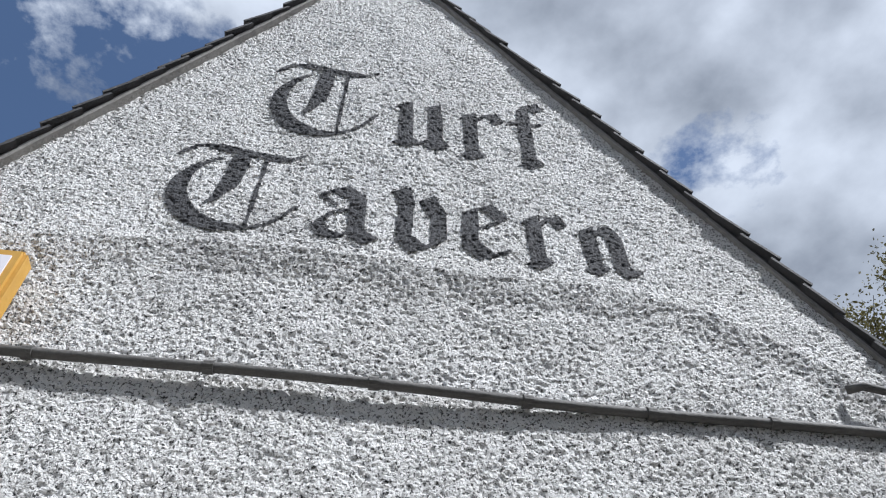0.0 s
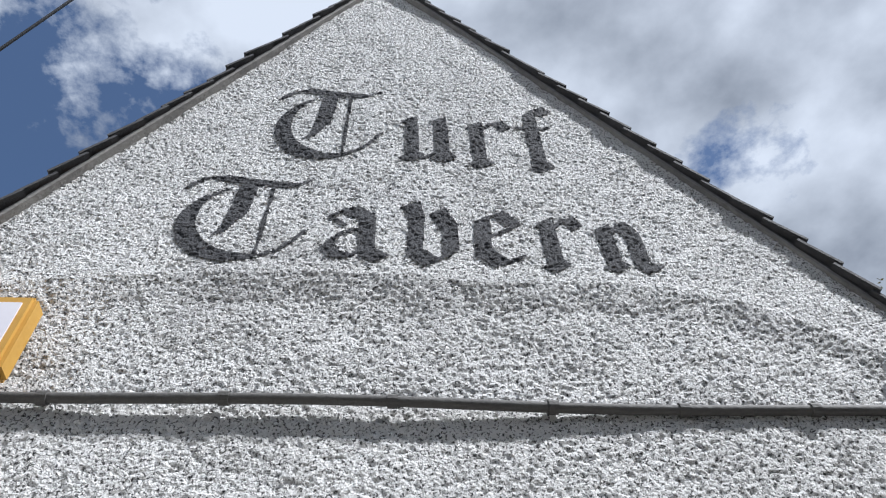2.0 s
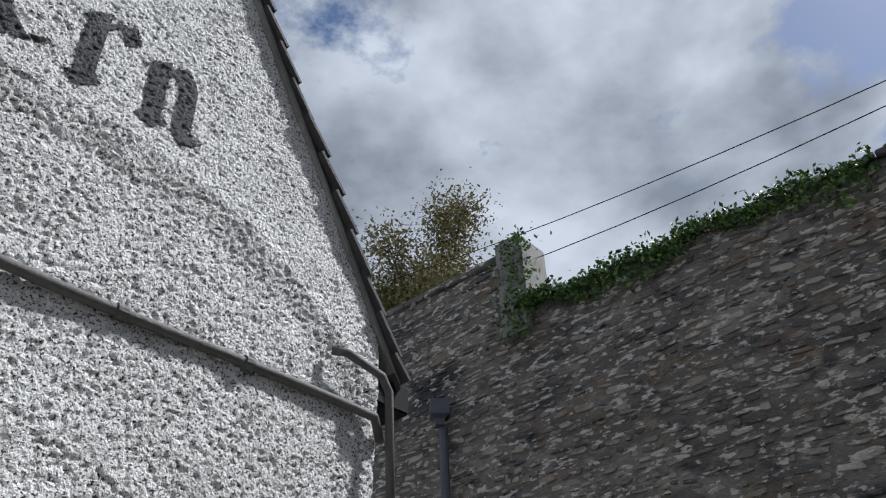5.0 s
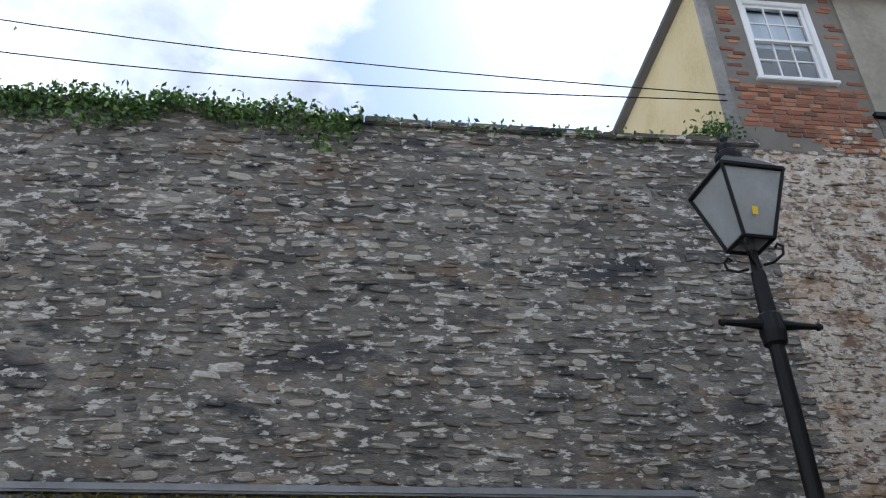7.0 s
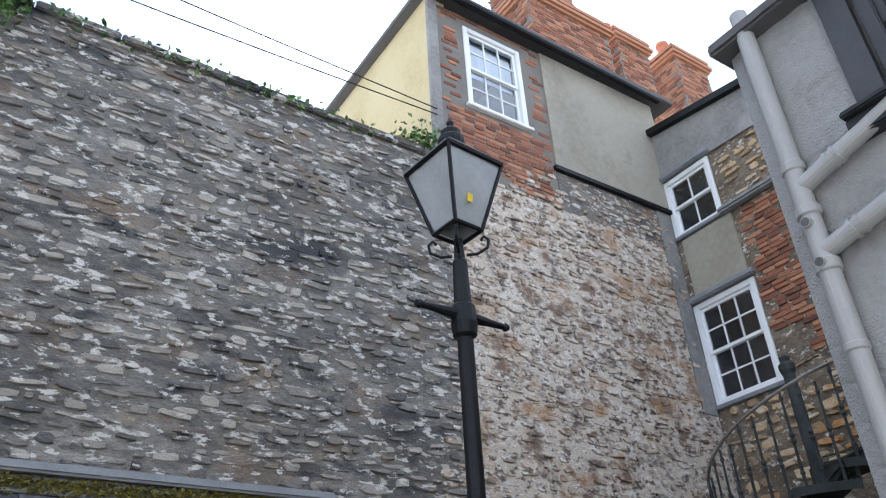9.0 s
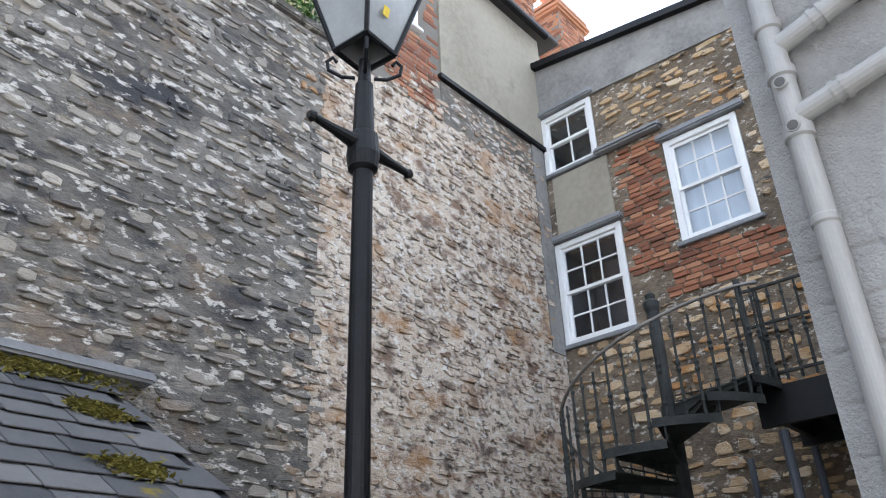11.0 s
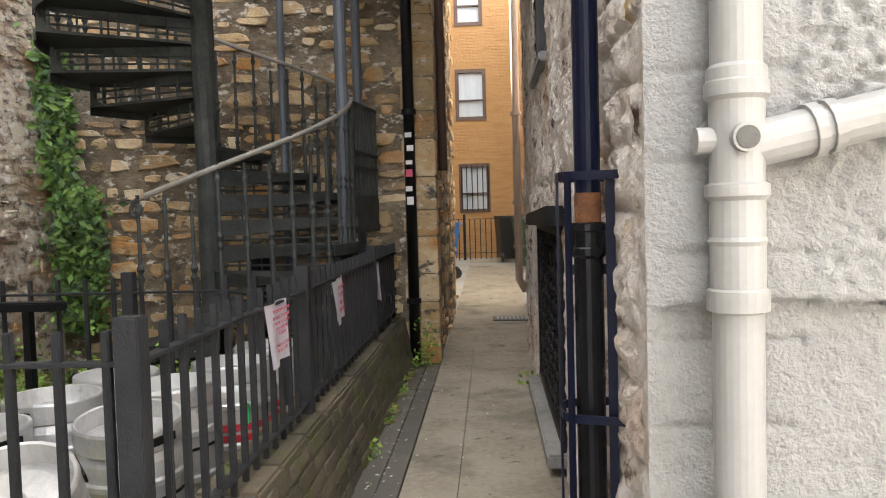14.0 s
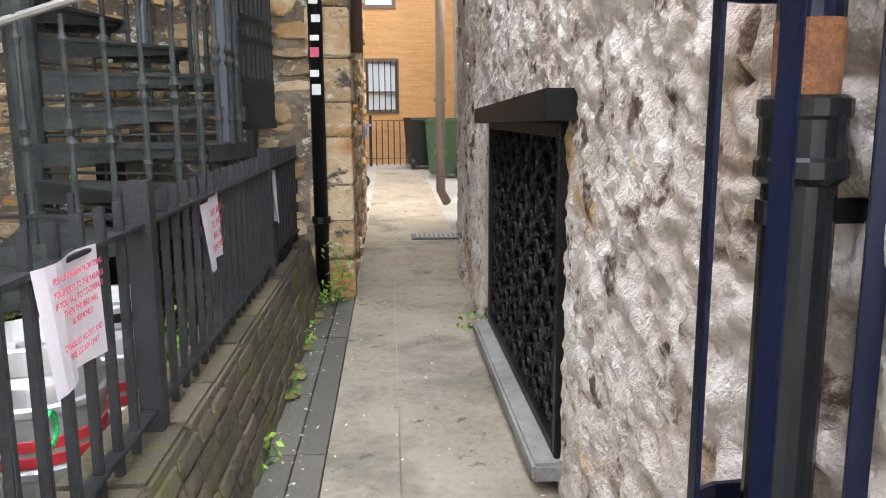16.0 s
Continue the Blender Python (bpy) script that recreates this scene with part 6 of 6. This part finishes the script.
corner = [(WALL_X - abs(rng.gauss(0, 0.09)) - 0.06 - rng.random() * 0.3 * (z < 1.7), BACK_Y + 0.08 + abs(rng.gauss(0, 0.16)), z) for z in [rng.choice((rng.uniform(0.4, 1.9), rng.uniform(0.4, 1.9), rng.uniform(1.9, 3.1))) for _ in range(3600)]]
tagged(leaves("ivy", corner, 0.045, M_LEAF, seed=3, flat=(-0.3, 0.8, 0.2)), "glossy green ivy climbing the yard corner", "ivy", kind="stuff")
weeds = [(rng.uniform(7.2, 9.4), rng.gauss(-6.1, 0.35), 0.05 + abs(rng.gauss(0, 0.22))) for _ in range(9000)]
weeds += [(rng.uniform(6.55, 7.3), rng.gauss(-6.6, 0.3), 0.05 + abs(rng.gauss(0, 0.16))) for _ in range(2500)]
weeds += [(rng.gauss(7.2, 0.1), rng.gauss(-3.7, 0.12), 0.05 + abs(rng.gauss(0, 0.12))) for _ in range(500)]
weeds += [(6.2 - rng.random() * 0.06, c + rng.gauss(0, 0.07), 0.02 + abs(rng.gauss(0, 0.05))) for c in (-5.9, -6.6, -7.4, -8.4) for _ in range(22)]
weeds += [(rng.gauss(6.08, 0.05), rng.gauss(-8.4, 0.08), abs(rng.gauss(0.1, 0.2))) for _ in range(120)]
weeds += [(rng.gauss(LANE_X + 0.08, 0.04), rng.gauss(c, 0.06), abs(rng.gauss(0, 0.06))) for c in (-4.6, -7.7) for _ in range(50)]
tagged(leaves("weeds", weeds, 0.023, surface("fresh_green_weed", [(0.07, 0.14, 0.02), (0.17, 0.3, 0.04), (0.28, 0.4, 0.07)], 3, 20, 0.6, 0.0, pick="island", spread=0.7), seed=4), "low green weeds in the yard and along the path edge", "weeds", kind="stuff")
tagged(leaves("daffodils", [(rng.gauss(9.0, 0.12), rng.gauss(-6.1, 0.12), rng.uniform(0.1, 0.35)) for _ in range(120)], 0.03, M_YFLOWER, seed=6), "small yellow flowers among the weeds", "flowers", kind="stuff")
tagged(leaves("gutter_weed", [(WALL_X + rng.gauss(0.0, 0.12), rng.gauss(-3.85, 0.16), 8.0 + abs(rng.gauss(0, 0.14))) for _ in range(420)], 0.04, M_LEAF, seed=7), "green weed growing where wall and house meet", "weeds", kind="stuff")


def tree(x, y, h, spread, label, seed):
    t = thing("tree", pose(x, y, 0), label, "tree", "trees behind the wall")
    rg = random.Random(seed)
    part("trunk", tube(bmesh.new(), [(0, 0, 0), (0.1, 0.05, h * 0.3), (0.0, 0.2, h * 0.6)], 0.3, 10, r_end=0.16), M_BARK, t)
    tips = []
    for i in range(34):
        a, e = rg.random() * 6.28, rg.uniform(0.2, 1.3)
        p0 = Vector((0.05, 0.15, h * rg.uniform(0.4, 0.6)))
        p2 = p0 + Vector((math.cos(a) * math.cos(e), math.sin(a) * math.cos(e), math.sin(e))) * spread * rg.uniform(0.6, 1.1)
        p1 = (p0 + p2) / 2 + Vector((rg.gauss(0, 0.2), rg.gauss(0, 0.2), 0.2))
        part("limb", tube(bmesh.new(), [p0, p1, p2], 0.08, 6, r_end=0.02), M_BARK, t)
        twigs = bmesh.new()
        for _ in range(14):
            q0 = p1.lerp(p2, rg.random())
            q1 = q0 + Vector((rg.gauss(0, 1), rg.gauss(0, 1), abs(rg.gauss(0.6, 0.8)))) * spread * 0.13
            tube(twigs, [q0, (q0 + q1) / 2 + Vector((rg.gauss(0, 0.05), rg.gauss(0, 0.05), 0.06)), q1], 0.022, 4, r_end=0.006)
        part("twigs", twigs, M_BARK, t)
        tips += [p1, p2, p2, (p1 + p2) / 2]
    spots = []
    for p in tips:
        for _ in range(620):
            spots.append(p + Vector((rg.gauss(0, 1), rg.gauss(0, 1), rg.gauss(0, 0.8))) * spread * 0.1)
    leaves("crown", spots, 0.06, M_SPRING, t, seed)
    return t


tree(16.0, 18.4, 23.0, 4.8, "spring tree with sparse olive leaves behind the wall", 5)
tree(16.5, 13.0, 21.5, 4.2, "olive budding tree behind the rubble wall", 6)
tree(19.0, 27.0, 27.0, 5.0, "olive budding tree far behind the gable", 7)

# ---- overhead cables ----
for i, (a, b) in enumerate((((WALL_X + 0.6, 12.0, 10.2), (WALL_X - 0.05, -4.12, 8.65)), ((WALL_X + 0.9, 14.0, 11.6), (WALL_X - 0.05, -4.12, 8.75)))):
    pts = [Vector(a).lerp(Vector(b), s / 14) - Vector((0, 0, 0.5 * math.sin(math.pi * s / 14))) for s in range(15)]
    tagged(mesh_object("cable", tube(bmesh.new(), pts, 0.008, 5), M_IRON), "thin black overhead cable", "cable", "overhead cables")
tagged(mesh_object("cable", tube(bmesh.new(), [(-2.64, 2.5, -0.01), (-2.2, 2.5, 2.72), (-1.59, 2.5, 6.49), (-1.48, 2.5, 7.17), (-1.2, 2.5, 8.9)], 0.012, 5), M_IRON), "thin black cable above the lane", "cable", "overhead cables")

# ---- litter on the path ----
litter = [(rng.uniform(5.15, 6.18), rng.uniform(-8.5, -3.2), 0.022) for _ in range(160)] + [(rng.gauss(6.1, 0.06), rng.uniform(-8.3, -3.2), 0.026) for _ in range(140)]
tagged(leaves("litter", litter, 0.012, surface("pale_dry_litter", [(0.2, 0.16, 0.1), (0.42, 0.38, 0.3), (0.6, 0.57, 0.5)], 5, 40, 0.9, 0.0, pick="island", spread=0.8), seed=9, flat=(0, 0, 2)), "dry leaf bits and pale litter on the path", "litter", kind="stuff")
hose = thing("keg_seal", pose(6.68, -5.2, 0.45), "bright green plastic seal hanging on a keg", "seal")
part("ring", tube(bmesh.new(), [(0.0, 0.035 * math.cos(radians(a)), 0.05 * math.sin(radians(a))) for a in range(0, 331, 30)], 0.008, 6), M_GREENTAPE, hose)
